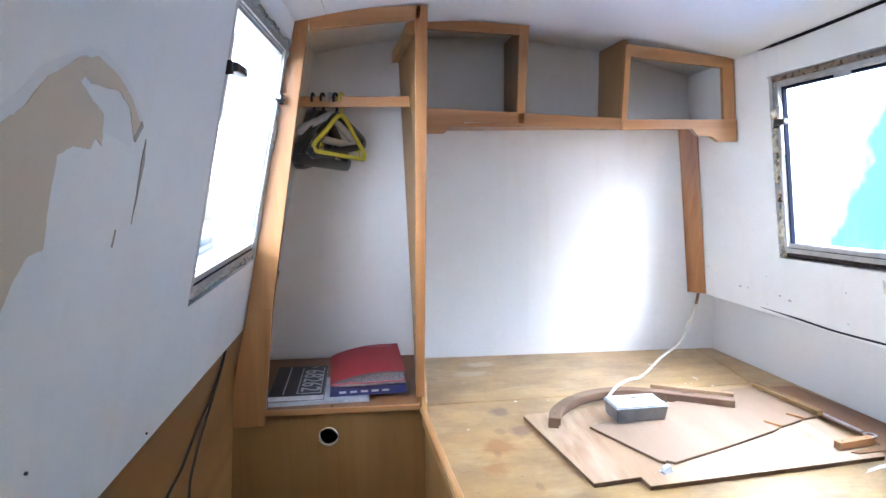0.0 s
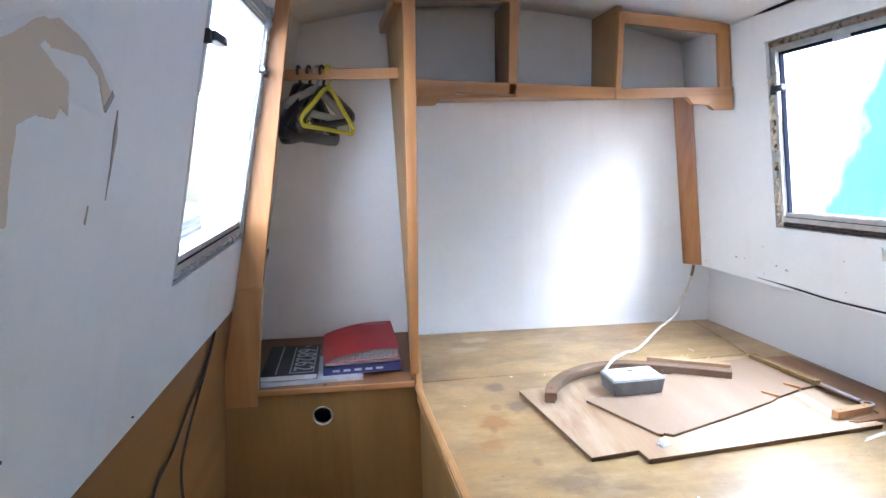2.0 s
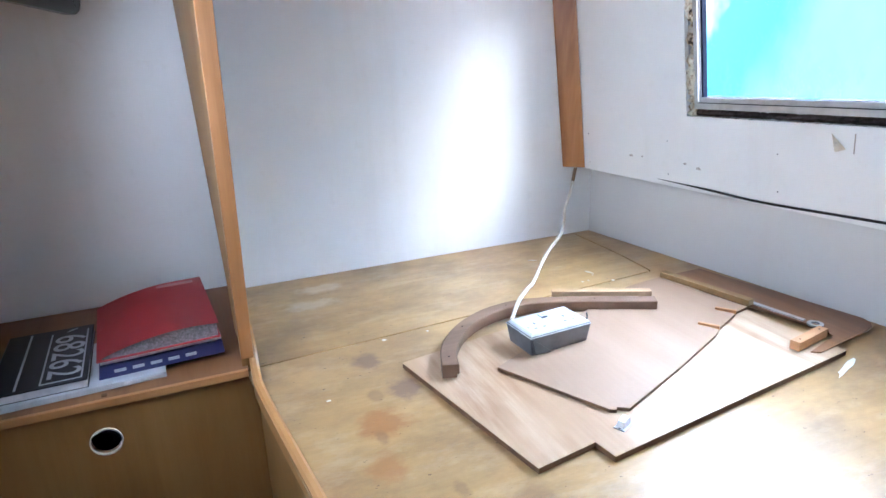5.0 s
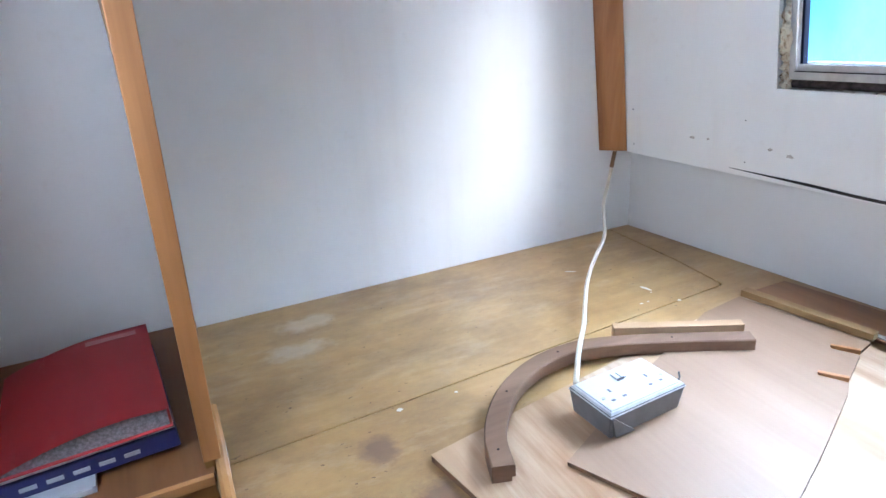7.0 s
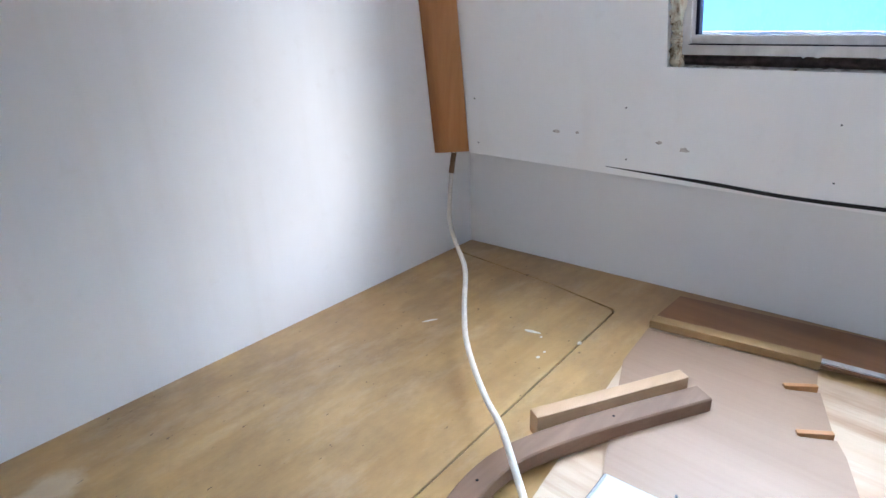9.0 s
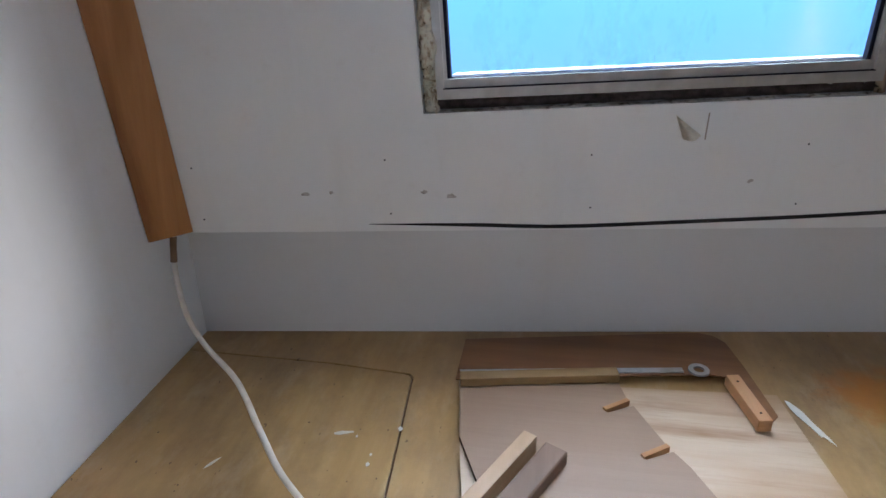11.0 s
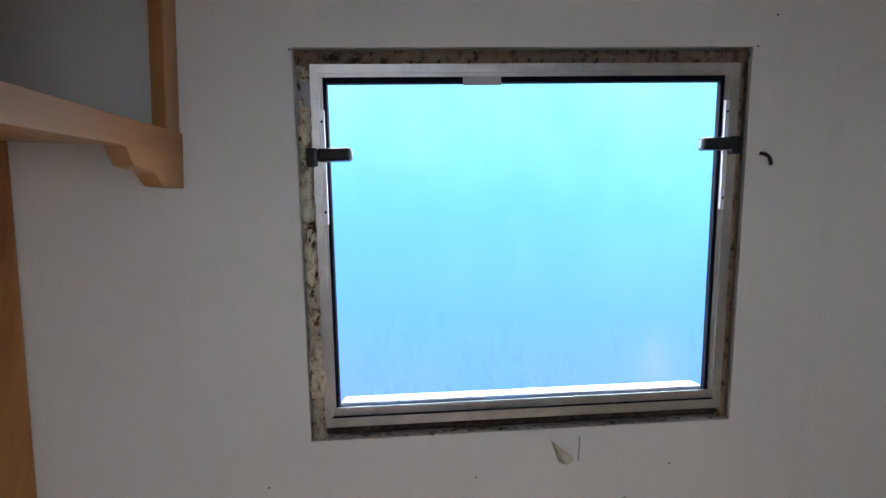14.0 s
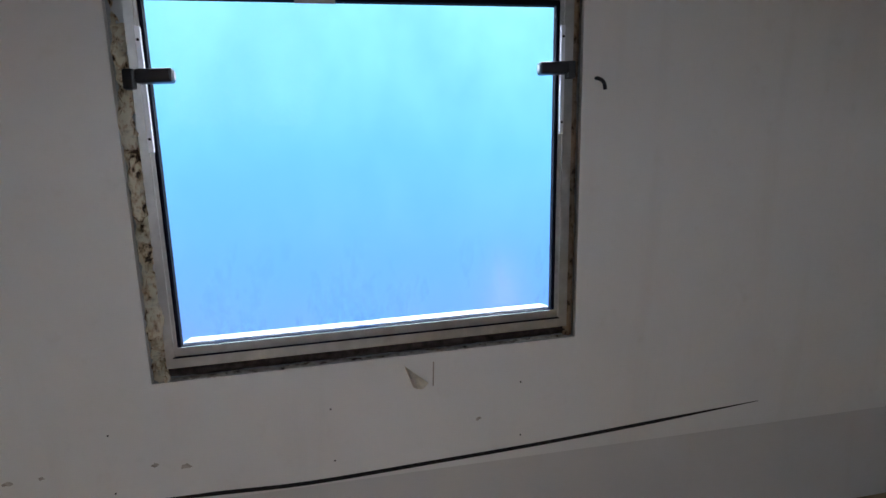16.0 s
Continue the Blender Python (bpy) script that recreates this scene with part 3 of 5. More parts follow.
# wardrobe
WF = 1.713
ward = thing("wardrobe", (0, 0, 0), "open honey-oak wardrobe with leaning frame and shelf", "wardrobe")
LZ = 0.635
part("left_post", hexa([(-0.604, WF, 0.586), (-0.49, WF, 0.587), (-0.49, WF + 0.025, 0.587), (-0.604, WF + 0.025, 0.586)], [(-0.525, WF, 0.951), (-0.45, WF, 0.952), (-0.45, WF + 0.025, 0.952), (-0.525, WF + 0.025, 0.951)], 0.002), OAK_Z, ward)
part("left_upright", hexa([(-0.525, WF, 0.951), (-0.45, WF, 0.952), (-0.45, WF + 0.025, 0.952), (-0.525, WF + 0.025, 0.951)], [(-0.353, WF, 1.802), (-0.31, WF, 1.806), (-0.31, WF + 0.025, 1.806), (-0.353, WF + 0.025, 1.802)], 0.002), OAK_Z, ward)
part("top_rail", prism_y([(-0.312, 1.754), (0.005, 1.787), (0.005, 1.825), (-0.312, 1.807)], WF, WF + 0.022, 0.002), OAK_X, ward)
part("divider_board", hexa([(-0.032, WF + 0.02, 0.0), (-0.014, WF + 0.02, 0.0), (0.032, BACK - 0.001, 0.0), (0.014, BACK - 0.001, 0.0)], [(-0.012, WF + 0.02, 1.815), (0.010, WF + 0.02, 1.815), (-0.034, BACK - 0.001, 1.815), (-0.052, BACK - 0.001, 1.815)]), PANEL, ward, "honey plywood divider")
part("divider_post", hexa([(-0.026, WF, 0.66), (-0.001, WF, 0.66), (-0.001, WF + 0.03, 0.66), (-0.026, WF + 0.03, 0.66)], [(-0.012, WF, 1.826), (0.025, WF, 1.826), (0.025, WF + 0.03, 1.826), (-0.012, WF + 0.03, 1.826)], 0.002), OAK_Z, ward)
part("divider_cleat", hexa([(-0.036, WF + 0.022, 1.745), (-0.012, WF + 0.022, 1.745), (-0.050, BACK - 0.002, 1.745), (-0.074, BACK - 0.002, 1.745)], [(-0.036, WF + 0.022, 1.782), (-0.012, WF + 0.022, 1.782), (-0.050, BACK - 0.002, 1.782), (-0.074, BACK - 0.002, 1.782)], 0.002), OAK_Y, ward)
part("shelf", prism([(-0.600, WF + 0.004), (-0.014, WF + 0.004), (0.010, BACK - 0.002), (-0.600, BACK - 0.002)], LZ - 0.018, LZ, 0.0015), BOARD, ward, "red-brown varnished shelf")
part("shelf_lipping", box(-0.490, -0.016, WF - 0.006, WF + 0.004, LZ - 0.014, LZ + 0.002, 0.0015), OAK_X, ward, "pale varnished lipping")


def front_with_hole(x0, x1, z0, z1, cx, cz, r, y0, y1):
    bm = bmesh.new()
    n = 32
    for y, flip in ((y0, False), (y1, True)):
        ring = [bm.verts.new((cx + r * math.cos(2 * math.pi * i / n + math.pi / 4), y, cz + r * math.sin(2 * math.pi * i / n + math.pi / 4))) for i in range(n)]
        corner = [bm.verts.new(p) for p in ((x1, y, z1), (x0, y, z1), (x0, y, z0), (x1, y, z0))]
        for q in range(4):
            bm.faces.new([corner[q]] + [ring[(q * 8 + i) % n] for i in range(9)] + [corner[(q + 1) % 4]])
        if flip:
            for i in range(n):
                bm.faces.new((ring[i], ring[(i + 1) % n], old[(i + 1) % n], old[i]))
        old = ring
    return bm


part("front_panel", front_with_hole(-0.615, -0.002, 0.0, LZ - 0.018, -0.298, 0.544, 0.0275, WF + 0.004, WF + 0.016), PANEL, ward, "honey plywood front panel with a round hole")
part("hole_rim", sweep([(-0.298 + 0.0285 * math.cos(a * math.pi / 16), WF + 0.003, 0.544 + 0.0285 * math.sin(a * math.pi / 16)) for a in range(32)], [(-0.0015, -0.002), (0.0015, -0.002), (0.0015, 0.003), (-0.0015, 0.003)], True, (0, 1, 0)), CHIPWOOD, ward, "raw pale cut edge of the hole")
part("hanging_bar", box(-0.407, -0.022, 1.975, 1.990, 1.562, 1.596, 0.002), OAK_X, ward, "flat brown hanging bar")
part("shelf_screw", box(-0.292, -0.282, WF + 0.014, WF + 0.024, LZ, LZ + 0.002), EDGE, ward)

# overhead cupboards
CF = 1.976
cup = thing("overhead_cupboard", (0, 0, 0), "open-fronted honey-oak overhead cupboard under the ceiling", "cupboard")
part("top_rail", prism_y([(-0.008, 1.815), (0.345, 1.795), (0.345, 1.828), (-0.008, 1.852)], CF, CF + 0.02, 0.002), OAK_X, cup)
part("stile", prism_y([(0.338, 1.505), (0.364, 1.505), (0.380, 1.826), (0.345, 1.826)], CF, CF + 0.02, 0.002), OAK_Z, cup)
part("end_panel", box(0.344, 0.362, CF + 0.02, BACK - 0.001, 1.510, 1.815), PANEL, cup)
cup2 = thing("overhead_cupboard", (0, 0, 0), "open-fronted honey-oak corner cupboard against the side wall", "cupboard")
part("top_rail", prism_y([(0.724, 1.727), (1.056, 1.690), (1.094, 1.724), (0.712, 1.768)], CF, CF + 0.02, 0.002), OAK_X, cup2)
part("stile", prism_y([(0.700, 1.484), (0.720, 1.484), (0.730, 1.760), (0.710, 1.760)], CF, CF + 0.02, 0.002), OAK_Z, cup2)
part("stile", prism_y([(1.066, 1.515), (1.108, 1.515), (1.092, 1.722), (1.050, 1.722)], CF, CF + 0.02, 0.002), OAK_Z, cup2)
part("end_panel", prism_y([(0.708, 1.51), (0.724, 1.51), (0.724, 1.785), (0.708, 1.787)], CF + 0.02, BACK - 0.001), PANEL, cup2)
shelfrail = thing("overhead_shelf", (0, 0, 0), "honey-oak overhead shelf with shaped valance ends", "shelf")
part("shelf_board", prism([(-0.01, CF + 0.02), (1.115, CF + 0.02), (1.068, BACK - 0.001), (-0.03, BACK - 0.001)], 1.497, 1.510), OAK_X, shelfrail)


def ogee(x0, z0, x1, z1, n=10):
    """An S-shaped step from one corner to the other."""
    return [(x0 + (x1 - x0) * i / n, z0 + (z1 - z0) * (0.5 - 0.5 * math.cos(math.pi * i / n))) for i in range(n + 1)]


part("valance", prism_y([(-0.008, 1.562), (-0.008, 1.474), (0.088, 1.474)] + ogee(0.088, 1.474, 0.122, 1.500, 6) + [(0.150, 1.501)] + ogee(0.150, 1.501, 0.165, 1.512, 4)[1:] + [(0.349, 1.503), (0.366, 1.502), (0.366, 1.541)], CF, CF + 0.018, 0.0012), OAK_X, shelfrail, "shaped valance end")
part("middle_rail", prism_y([(0.366, 1.499), (0.704, 1.484), (0.704, 1.522), (0.366, 1.541)], CF + 0.003, CF + 0.024, 0.0015), OAK_X, shelfrail)
part("valance", prism_y([(0.704, 1.482), (0.948, 1.484)] + ogee(0.948, 1.484, 0.978, 1.461, 6)[1:] + [(1.020, 1.458)] + ogee(1.020, 1.458, 1.055, 1.440, 6)[1:] + [(1.117, 1.440), (1.112, 1.516), (0.720, 1.518), (0.704, 1.518)], CF - 0.002, CF + 0.024, 0.0012), OAK_X, shelfrail, "shaped valance end")

# corner post by the side wall
rx = right_x(2.20, 0.855)
top_off = right_x(2.20, 1.500) - rx
corner = [(rx - 0.056, BACK - 0.001), (rx - 0.053, 2.243), (rx - 0.004, 2.198), (rx - 0.0005, 2.203), (rx - 0.008, BACK - 0.001)]
post = part("corner_post", hexa([(x, y, 0.855) for x, y in corner], [(x + top_off, y, 1.497) for x, y in corner], 0.0015), POSTOAK)
tagged(post, "leaning honey-oak corner post beside the bulkhead", "post")


# ---- windows ----
def window(name, side, opening, out, label, foam_seed):
    """An aluminium hopper window in a leaning side wall; out is +1 or -1."""
    y0, y1, z0, z1 = opening
    w = thing(name, (0, 0, 0), label, "window", kind="structure")

    def ring(o, i, d0, d1):
        """A rectangular ring between two insets (left, right, bottom, top), from depth d0 to d1."""
        bm = bmesh.new()
        rows = []
        for inset, d in ((o, d0), (i, d0), (i, d1), (o, d1)):
            a, b, c, e = inset
            rows.append([bm.verts.new((side(y, z) + out * d, y, z)) for y, z in ((y0 + a, z0 + c), (y1 - b, z0 + c), (y1 - b, z1 - e), (y0 + a, z1 - e))])
        for r in range(4):
            for k in range(4):
                bm.faces.new((rows[r][k], rows[r][(k + 1) % 4], rows[(r + 1) % 4][(k + 1) % 4], rows[(r + 1) % 4][k]))
        bmesh.ops.recalc_face_normals(bm, faces=bm.faces)
        return bm

    part("window_frame", ring((0.016, 0.022, 0.020, 0.022), (0.032, 0.034, 0.036, 0.034), 0.004, 0.030), ALU, w, "dull aluminium outer frame")
    part("inner_sash", ring((0.032, 0.034, 0.036, 0.034), (0.038, 0.038, 0.050, 0.039), 0.009, 0.030), ALU, w)
    part("gasket", ring((0.038, 0.038, 0.050, 0.039), (0.044, 0.043, 0.0502, 0.047), 0.012, 0.026), RUBBER if out > 0 else ALU, w, "black rubber gasket" if out > 0 else "pale glazing bead")
    p = (0.040, 0.040, 0.048, 0.042)
    bm = bmesh.new()
    vs = [[bm.verts.new((side(y, z) + out * d, y, z)) for y, z in ((y0 + p[0], z0 + p[2]), (y1 - p[1], z0 + p[2]), (y1 - p[1], z1 - p[3]), (y0 + p[0], z1 - p[3]))] for d in (0.018, 0.022)]
    bm.faces.new(vs[0][::-1])
    bm.faces.new(vs[1])
    for k in range(4):
        bm.faces.new((vs[0][k], vs[0][(k + 1) % 4], vs[1][(k + 1) % 4], vs[1][k]))
    pane = part("pane", bm, GLASS, w, "dusty window glass")
    pane.visible_shadow = False

    def lining(a, b, width, mat, seed, rough, pname, plabel, base=0.016, ragged=0.25):
        """A ragged strip filling the gap from corner a to corner b."""
        rng = random.Random(seed)
        bm = bmesh.new()
        n = 70
        (ya, za), (yb, zb) = a, b
        dy, dz = yb - ya, zb - za
        ln = math.hypot(dy, dz)
        ny, nz = -dz / ln, dy / ln
        rows, swell, wide = [], 0.0, 1.0
        for i in range(n + 1):
            f = i / n
            swell = 0.72 * swell + rng.uniform(-1, 1) * rough
            wide = 0.6 * wide + 0.4 * (1 + rng.uniform(-ragged, ragged))
            row = []
            for j in range(6):
                g = j / 5
                off = width * g * (wide if j else 1)
                y, z = ya + dy * f + ny * off, za + dz * f + nz * off
                d = base + 0.012 * abs(2 * g - 0.9) - swell * (0.4 + math.sin(g * 3.0)) + rng.uniform(-1, 1) * rough * 0.5
                row.append(bm.verts.new((side(y, z) + out * max(d, -0.004), y, z)))
            rows.append(row)
        for i in range(n):
            for j in range(5):
                bm.faces.new((rows[i][j], rows[i + 1][j], rows[i + 1][j + 1], rows[i][j + 1]))
        bmesh.ops.solidify(bm, geom=bm.faces[:], thickness=0.012)
        part(pname, bm, mat, w, plabel, True)

    if out > 0:
        lining((y1 - 0.001, z0), (y1 - 0.001, z1), 0.022, FOAM, foam_seed, 0.016, "foam_strip", "ragged yellow-brown insulation foam", 0.002, 0.3)
        lining((y0 + 0.001, z1), (y0 + 0.001, z0), 0.017, BROWNFOAM, foam_seed + 1, 0.004, "foam_strip", "brown insulation foam", 0.007)
        lining((y1, z1 - 0.001), (y0, z1 - 0.001), 0.021, BROWNFOAM, foam_seed + 2, 0.005, "foam_strip", "brown insulation foam", 0.006)
        lining((y0, z0 + 0.001), (y1, z0 + 0.001), 0.018, DARKFOAM, foam_seed + 3, 0.004, "sill_foam", "dirty sealant along the sill")
        lining((y0 + 0.02, z0 - 0.0005), (y1 - 0.01, z0 - 0.0005), 0.003, GREYFOAM, foam_seed + 4, 0.003, "sealant_bead", "whitish crumbled sealant edge", 0.002, 0.9)
    else:
        lining((y1 + 0.004, z0), (y1 + 0.004, z1), 0.034, FILM, foam_seed, 0.005, "sealant_film", "wrinkled grey-green sealant film", 0.004, 0.2)
        lining((y0 + 0.001, z1), (y0 + 0.001, z0), 0.020, FOAM, foam_seed + 1, 0.004, "foam_strip", "brown insulation foam")
        lining((y1, z1 + 0.004), (y0, z1 + 0.004), 0.032, FILM, foam_seed + 2, 0.006, "sealant_film", "wrinkled grey-green sealant film", 0.004, 0.2)
        lining((y0, z0 + 0.001), (y1, z0 + 0.001), 0.024, GREYFOAM, foam_seed + 3, 0.007, "sill_foam", "crumbling pale sealant along the sill", 0.004, 0.3)

    def level(ya, yb, za, zb, d0, d1, tilt=0.0):
        """A bar along the opening between two heights and depths."""
        quad = [(ya, za, d0), (yb, za, d0), (yb, za - tilt, d1), (ya, za - tilt, d1)]
        return hexa([(side(y, z) + out * d, y, z) for y, z, d in quad], [(side(y, z) + out * d, y, z + zb - za) for y, z, d in quad])

    part("outer_sill", level(y0 + 0.045, y1 - 0.044, z0 + 0.045, z0 + 0.0535, 0.023, 0.070, 0.004), PLATE, w, "bright outer sill edge")
    part("frame_joint", level(y0 + 0.030, y1 - 0.032, z0 + 0.0352, z0 + 0.0368, 0.0030, 0.0095), RUBBER, w, "dark joint in the frame")
    for sgn, ye in ((1, y0 + 0.0345), (-1, y1 - (0.0365 if out > 0 else 0.022))):
        zc = z0 + (0.445 if sgn > 0 else 0.437) if out > 0 else z0 + 0.462
        edge = ((-0.0035, 0.002), (0.0035, 0.002), (0.0035, 0.010), (-0.0035, 0.010))
        plate = hexa([(side(ye + d, zc - 0.10) + out * e, ye + d, zc - 0.10) for d, e in edge], [(side(ye + d, zc + 0.065) + out * e, ye + d, zc + 0.065) for d, e in edge], 0.001)
        bracket = part("catch_plate", plate, PLATE, w, "bright aluminium catch plate")
        for dz in (-0.082, 0.048):
            x = side(ye, zc + dz) + out * 0.002
            part("screw_hole", tube([(x, ye, zc + dz), (x - out * 0.0006, ye, zc + dz)], 0.002, 8), VOID, bracket)
        x = side(ye, zc)
        reach = 0.042 if out > 0 else (0.085 if sgn > 0 else 0.045)
        tip = ye + reach * sgn
        xs = sorted((x - out * 0.014, x + out * 0.008))
        lever = part("lever", joined(box(xs[0], xs[1], min(ye - 0.006 * sgn, tip), max(ye - 0.006 * sgn, tip), zc - 0.0095, zc + 0.0095, 0.004), box(*sorted((x - out * 0.006, x + out * 0.010)), ye - 0.014 * sgn - 0.006, ye - 0.014 * sgn + 0.010, zc - 0.016, zc + 0.011, 0.003)), BLACK, w, "black plastic window lever")
        xm = (xs[0] + xs[1]) / 2
        part("end_cap", tube([(xm, tip - 0.002 * sgn, zc), (xm, tip + 0.0012 * sgn, zc)], 0.0062, 12), GREYPLASTIC, lever, "pale end cap")
        if out < 0:
            xf = max(xs)
            part("screw_head", tube([(xf - 0.001, tip - 0.022 * sgn, zc), (xf + 0.0012, tip - 0.022 * sgn, zc)], 0.0035, 10), STEEL, lever)
    if out > 0:
        ya, yb, za, zb = 1.507, 1.564, z1 - 0.051, z1 - 0.036
        quad = ((ya, za), (yb, za), (yb, zb), (ya, zb))
        part("label_sticker", hexa([(side(y, z) + 0.0105, y, z) for y, z in quad], [(side(y, z) + 0.0118, y, z) for y, z in quad]), GREYPLASTIC, w, "worn pale sticker")
    return w


win = window("window_1", right_x, RW, 1, "aluminium cabin window with dusty panes and black levers", 5)
for ob in win.children_recursive:
    for v in ob.data.vertices:
        y, z = skewed(v.co.y, v.co.z)
        v.co = (v.co.x + right_x(y, z) - right_x(v.co.y, v.co.z), y, z)
window("window_2", lambda y, z: left_x(z), LW, -1, "aluminium cabin window with ragged foam round it", 25)

# ---- outside ----
def tarp_sheet():
    """A hanging sheet with soft folds."""
    bm = bmesh.new()
    n, m = 60, 12
    rows = [[bm.verts.new((2.20 + 0.02 * math.sin(3.1 * y) + 0.012 * math.sin(9 * y + 2 * z), y, z)) for z in [0.1 + 1.90 * j / m for j in range(m + 1)]] for y in [0.72 + 4.6 * i / n for i in range(n + 1)]]
    for i in range(n):
        for j in range(m):
            bm.faces.new((rows[i][j], rows[i + 1][j], rows[i + 1][j + 1], rows[i][j + 1]))
    return bm


# The sheet lights itself; no sun falls into its colour.
tagged(part("backdrop_tarpaulin", tarp_sheet(), TARP, None, "", True), "blue tarpaulin hanging outside the window, its daylight put into a glow", "tarpaulin", kind="structure")
# The sheet far to the rear is added to shine through the rear opening.
tagged(part("backdrop", joined(box(-12.02, -12.0, -30, 20, -1.0, 7.5), box(-12.0, -0.9, -30, 20, 7.5, 7.52), box(-12.0, 30, -30.02, -30, -1.0, 7.5)), HAZE), "bright hazy daylight beyond the window", "backdrop", kind="structure")
tagged(part("backdrop_sky", box(1.3, 30, -6, 30, 7.5, 7.52), SKYGLOW), "bright overcast sky over the boat", "backdrop", kind="structure")
# Pontoon and boat colours are set darker than real to offset the strong glow.
PONTOON = plain("darkened_pontoon", (0.10, 0.10, 0.10), 0.8, 0, 0.3, 4)
BOATWHITE = plain("white_boat_side", (0.30, 0.32, 0.33), 0.4, 0, 0.1, 3)
tagged(part("ground", box(-12.0, -0.75, -30, 20, -0.35, -0.25), PONTOON), "weathered pontoon beside the boat, its colour darkened against the glow", "pontoon", kind="structure")


def moored_boat():
    b = thing("moored_boat", (-3.6, 6.2, -0.25), "pale boat moored alongside, washed out by daylight", "boat", turn=8)
    part("hull", hexa([(-0.9, -3.5, 0), (0.9, -3.5, 0), (0.6, 3.0, 0), (-0.6, 3.0, 0)], [(-1.1, -3.8, 0.95), (1.1, -3.8, 0.95), (0.8, 3.4, 1.05), (-0.8, 3.4, 1.05)], 0.03), BOATWHITE, b)
    part("cabin", hexa([(-0.7, -2.6, 0.95), (0.7, -2.6, 0.95), (0.6, 1.4, 1.0), (-0.6, 1.4, 1.0)], [(-0.6, -2.4, 1.5), (0.6, -2.4, 1.5), (0.5, 1.0, 1.5), (-0.5, 1.0, 1.5)], 0.04), BOATWHITE, b)
    for k in range(4):
        part("stanchion", tube([(1.0, -3.2 + 1.5 * k, 0.98), (1.0, -3.2 + 1.5 * k, 1.55)], 0.02), BLACK, b)
    part("rail", tube([(1.0, -3.2, 1.55), (1.0, 1.3, 1.55)], 0.018), BLACK, b)
    part("bow_rail", tube(smooth_line([(1.0, 1.3, 1.55), (0.9, 2.6, 1.35), (0.6, 3.2, 1.05)]), 0.018), BLACK, b)
    return b


moored_boat()
# Pale metal set near black, so the bright glow renders it grey.
DARKPIPE = plain("darkened_outdoor_metal", (0.03, 0.034, 0.038), 0.6, 0, 0.3, 12)
rail_out = thing("pontoon_rail", (0, 0, 0), "rail beside the pontoon, its colour darkened against the outdoor glow", "rail")
part("top_bar", bar((-0.90, 2.3, 1.045), (-1.00, 4.6, 1.035), 0.05, 0.022), DARKPIPE, rail_out)
part("lower_bar", bar((-0.93, 2.3, 0.985), (-1.03, 4.6, 0.975), 0.04, 0.016), DARKPIPE, rail_out)
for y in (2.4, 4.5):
    part("post", box(-0.98 - 0.04 * (y - 2.4), -0.94 - 0.04 * (y - 2.4), y - 0.02, y + 0.02, -0.25, 1.040), DARKPIPE, rail_out)
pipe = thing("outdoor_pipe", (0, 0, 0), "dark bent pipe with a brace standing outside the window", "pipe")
part("pipe", tube(smooth_line([(-1.117, 4.15, -0.25), (-1.117, 4.15, 0.94), (-1.135, 4.15, 1.0), (-1.19, 4.15, 1.03), (-1.205, 4.13, 1.12), (-1.20, 4.06, 1.47), (-1.225, 4.06, 1.85)], 6), 0.024, 12), DARKPIPE, pipe, "", True)
part("brace", tube([(-1.40, 4.17, 0.82), (-1.10, 4.17, 0.96)], 0.012, 8), DARKPIPE, pipe, "", True)

# ---- peeling paint on the side wall ----
PATCH = [(0.189, 1.054), (0.196, 1.418), (0.379, 1.408), (0.414, 1.428), (0.446, 1.457), (0.511, 1.487), (0.551, 1.491), (0.606, 1.477), (0.652, 1.457), (0.695, 1.425), (0.675, 1.407), (0.65, 1.445), (0.611, 1.462), (0.535, 1.462), (0.519, 1.467), (0.512, 1.461), (0.545, 1.444), (0.577, 1.433), (0.583, 1.397), (0.564, 1.406), (0.555, 1.392), (0.515, 1.394), (0.484, 1.386), (0.481, 1.364), (0.479, 1.331), (0.48, 1.289), (0.452, 1.286), (0.434, 1.268), (0.415, 1.237)]


def flake(outline, off, jag, seed, steps=7):
    """A ragged bare patch lying just on the leaning left wall."""
    rng = random.Random(seed)
    bm = bmesh.new()
    pts = []
    for (a, b), (c, d) in zip(outline, outline[1:] + outline[:1]):
        for k in range(steps):
            f = k / steps
            pts.append((a + (c - a) * f + rng.uniform(-jag, jag), b + (d - b) * f + rng.uniform(-jag, jag)))
    face = bm.faces.new([bm.verts.new((left_x(z) + off, y, z)) for y, z in pts])
    ext = bmesh.ops.extrude_face_region(bm, geom=[face])
    for v in ext["geom"]:
        if isinstance(v, bmesh.types.BMVert):
            v.co.x -= 0.0015
    bmesh.ops.triangulate(bm, faces=bm.faces[:])
    return bm


wl = bpy.data.objects["wall_left"]
FEATHER = paint("thinned_paint_edge", (0.735, 0.725, 0.70), 0.5, 0.16)
part("feathered_edge", flake([(y + (0.012 if y < 0.49 else 0.006) * (1 if y > 0.47 else -1), z + 0.009) for y, z in PATCH[1:10]] + [(0.67, 1.398), (0.544, 1.421), (0.412, 1.341), (0.194, 1.345)], 0.0003, 0.0014, 8), FEATHER, wl, "thin feathered paint round the bare patch")
part("bare_patch", flake(PATCH, 0.0012, 0.0012, 3), TAN, wl, "bare tan board where the paint has peeled")
part("paint_crack", flake([(0.718, 1.41), (0.724, 1.376), (0.716, 1.329), (0.709, 1.295), (0.713, 1.335), (0.713, 1.376)], 0.0014, 0.0008, 4, 4), TORN, wl, "lifted edge of cracked paint")
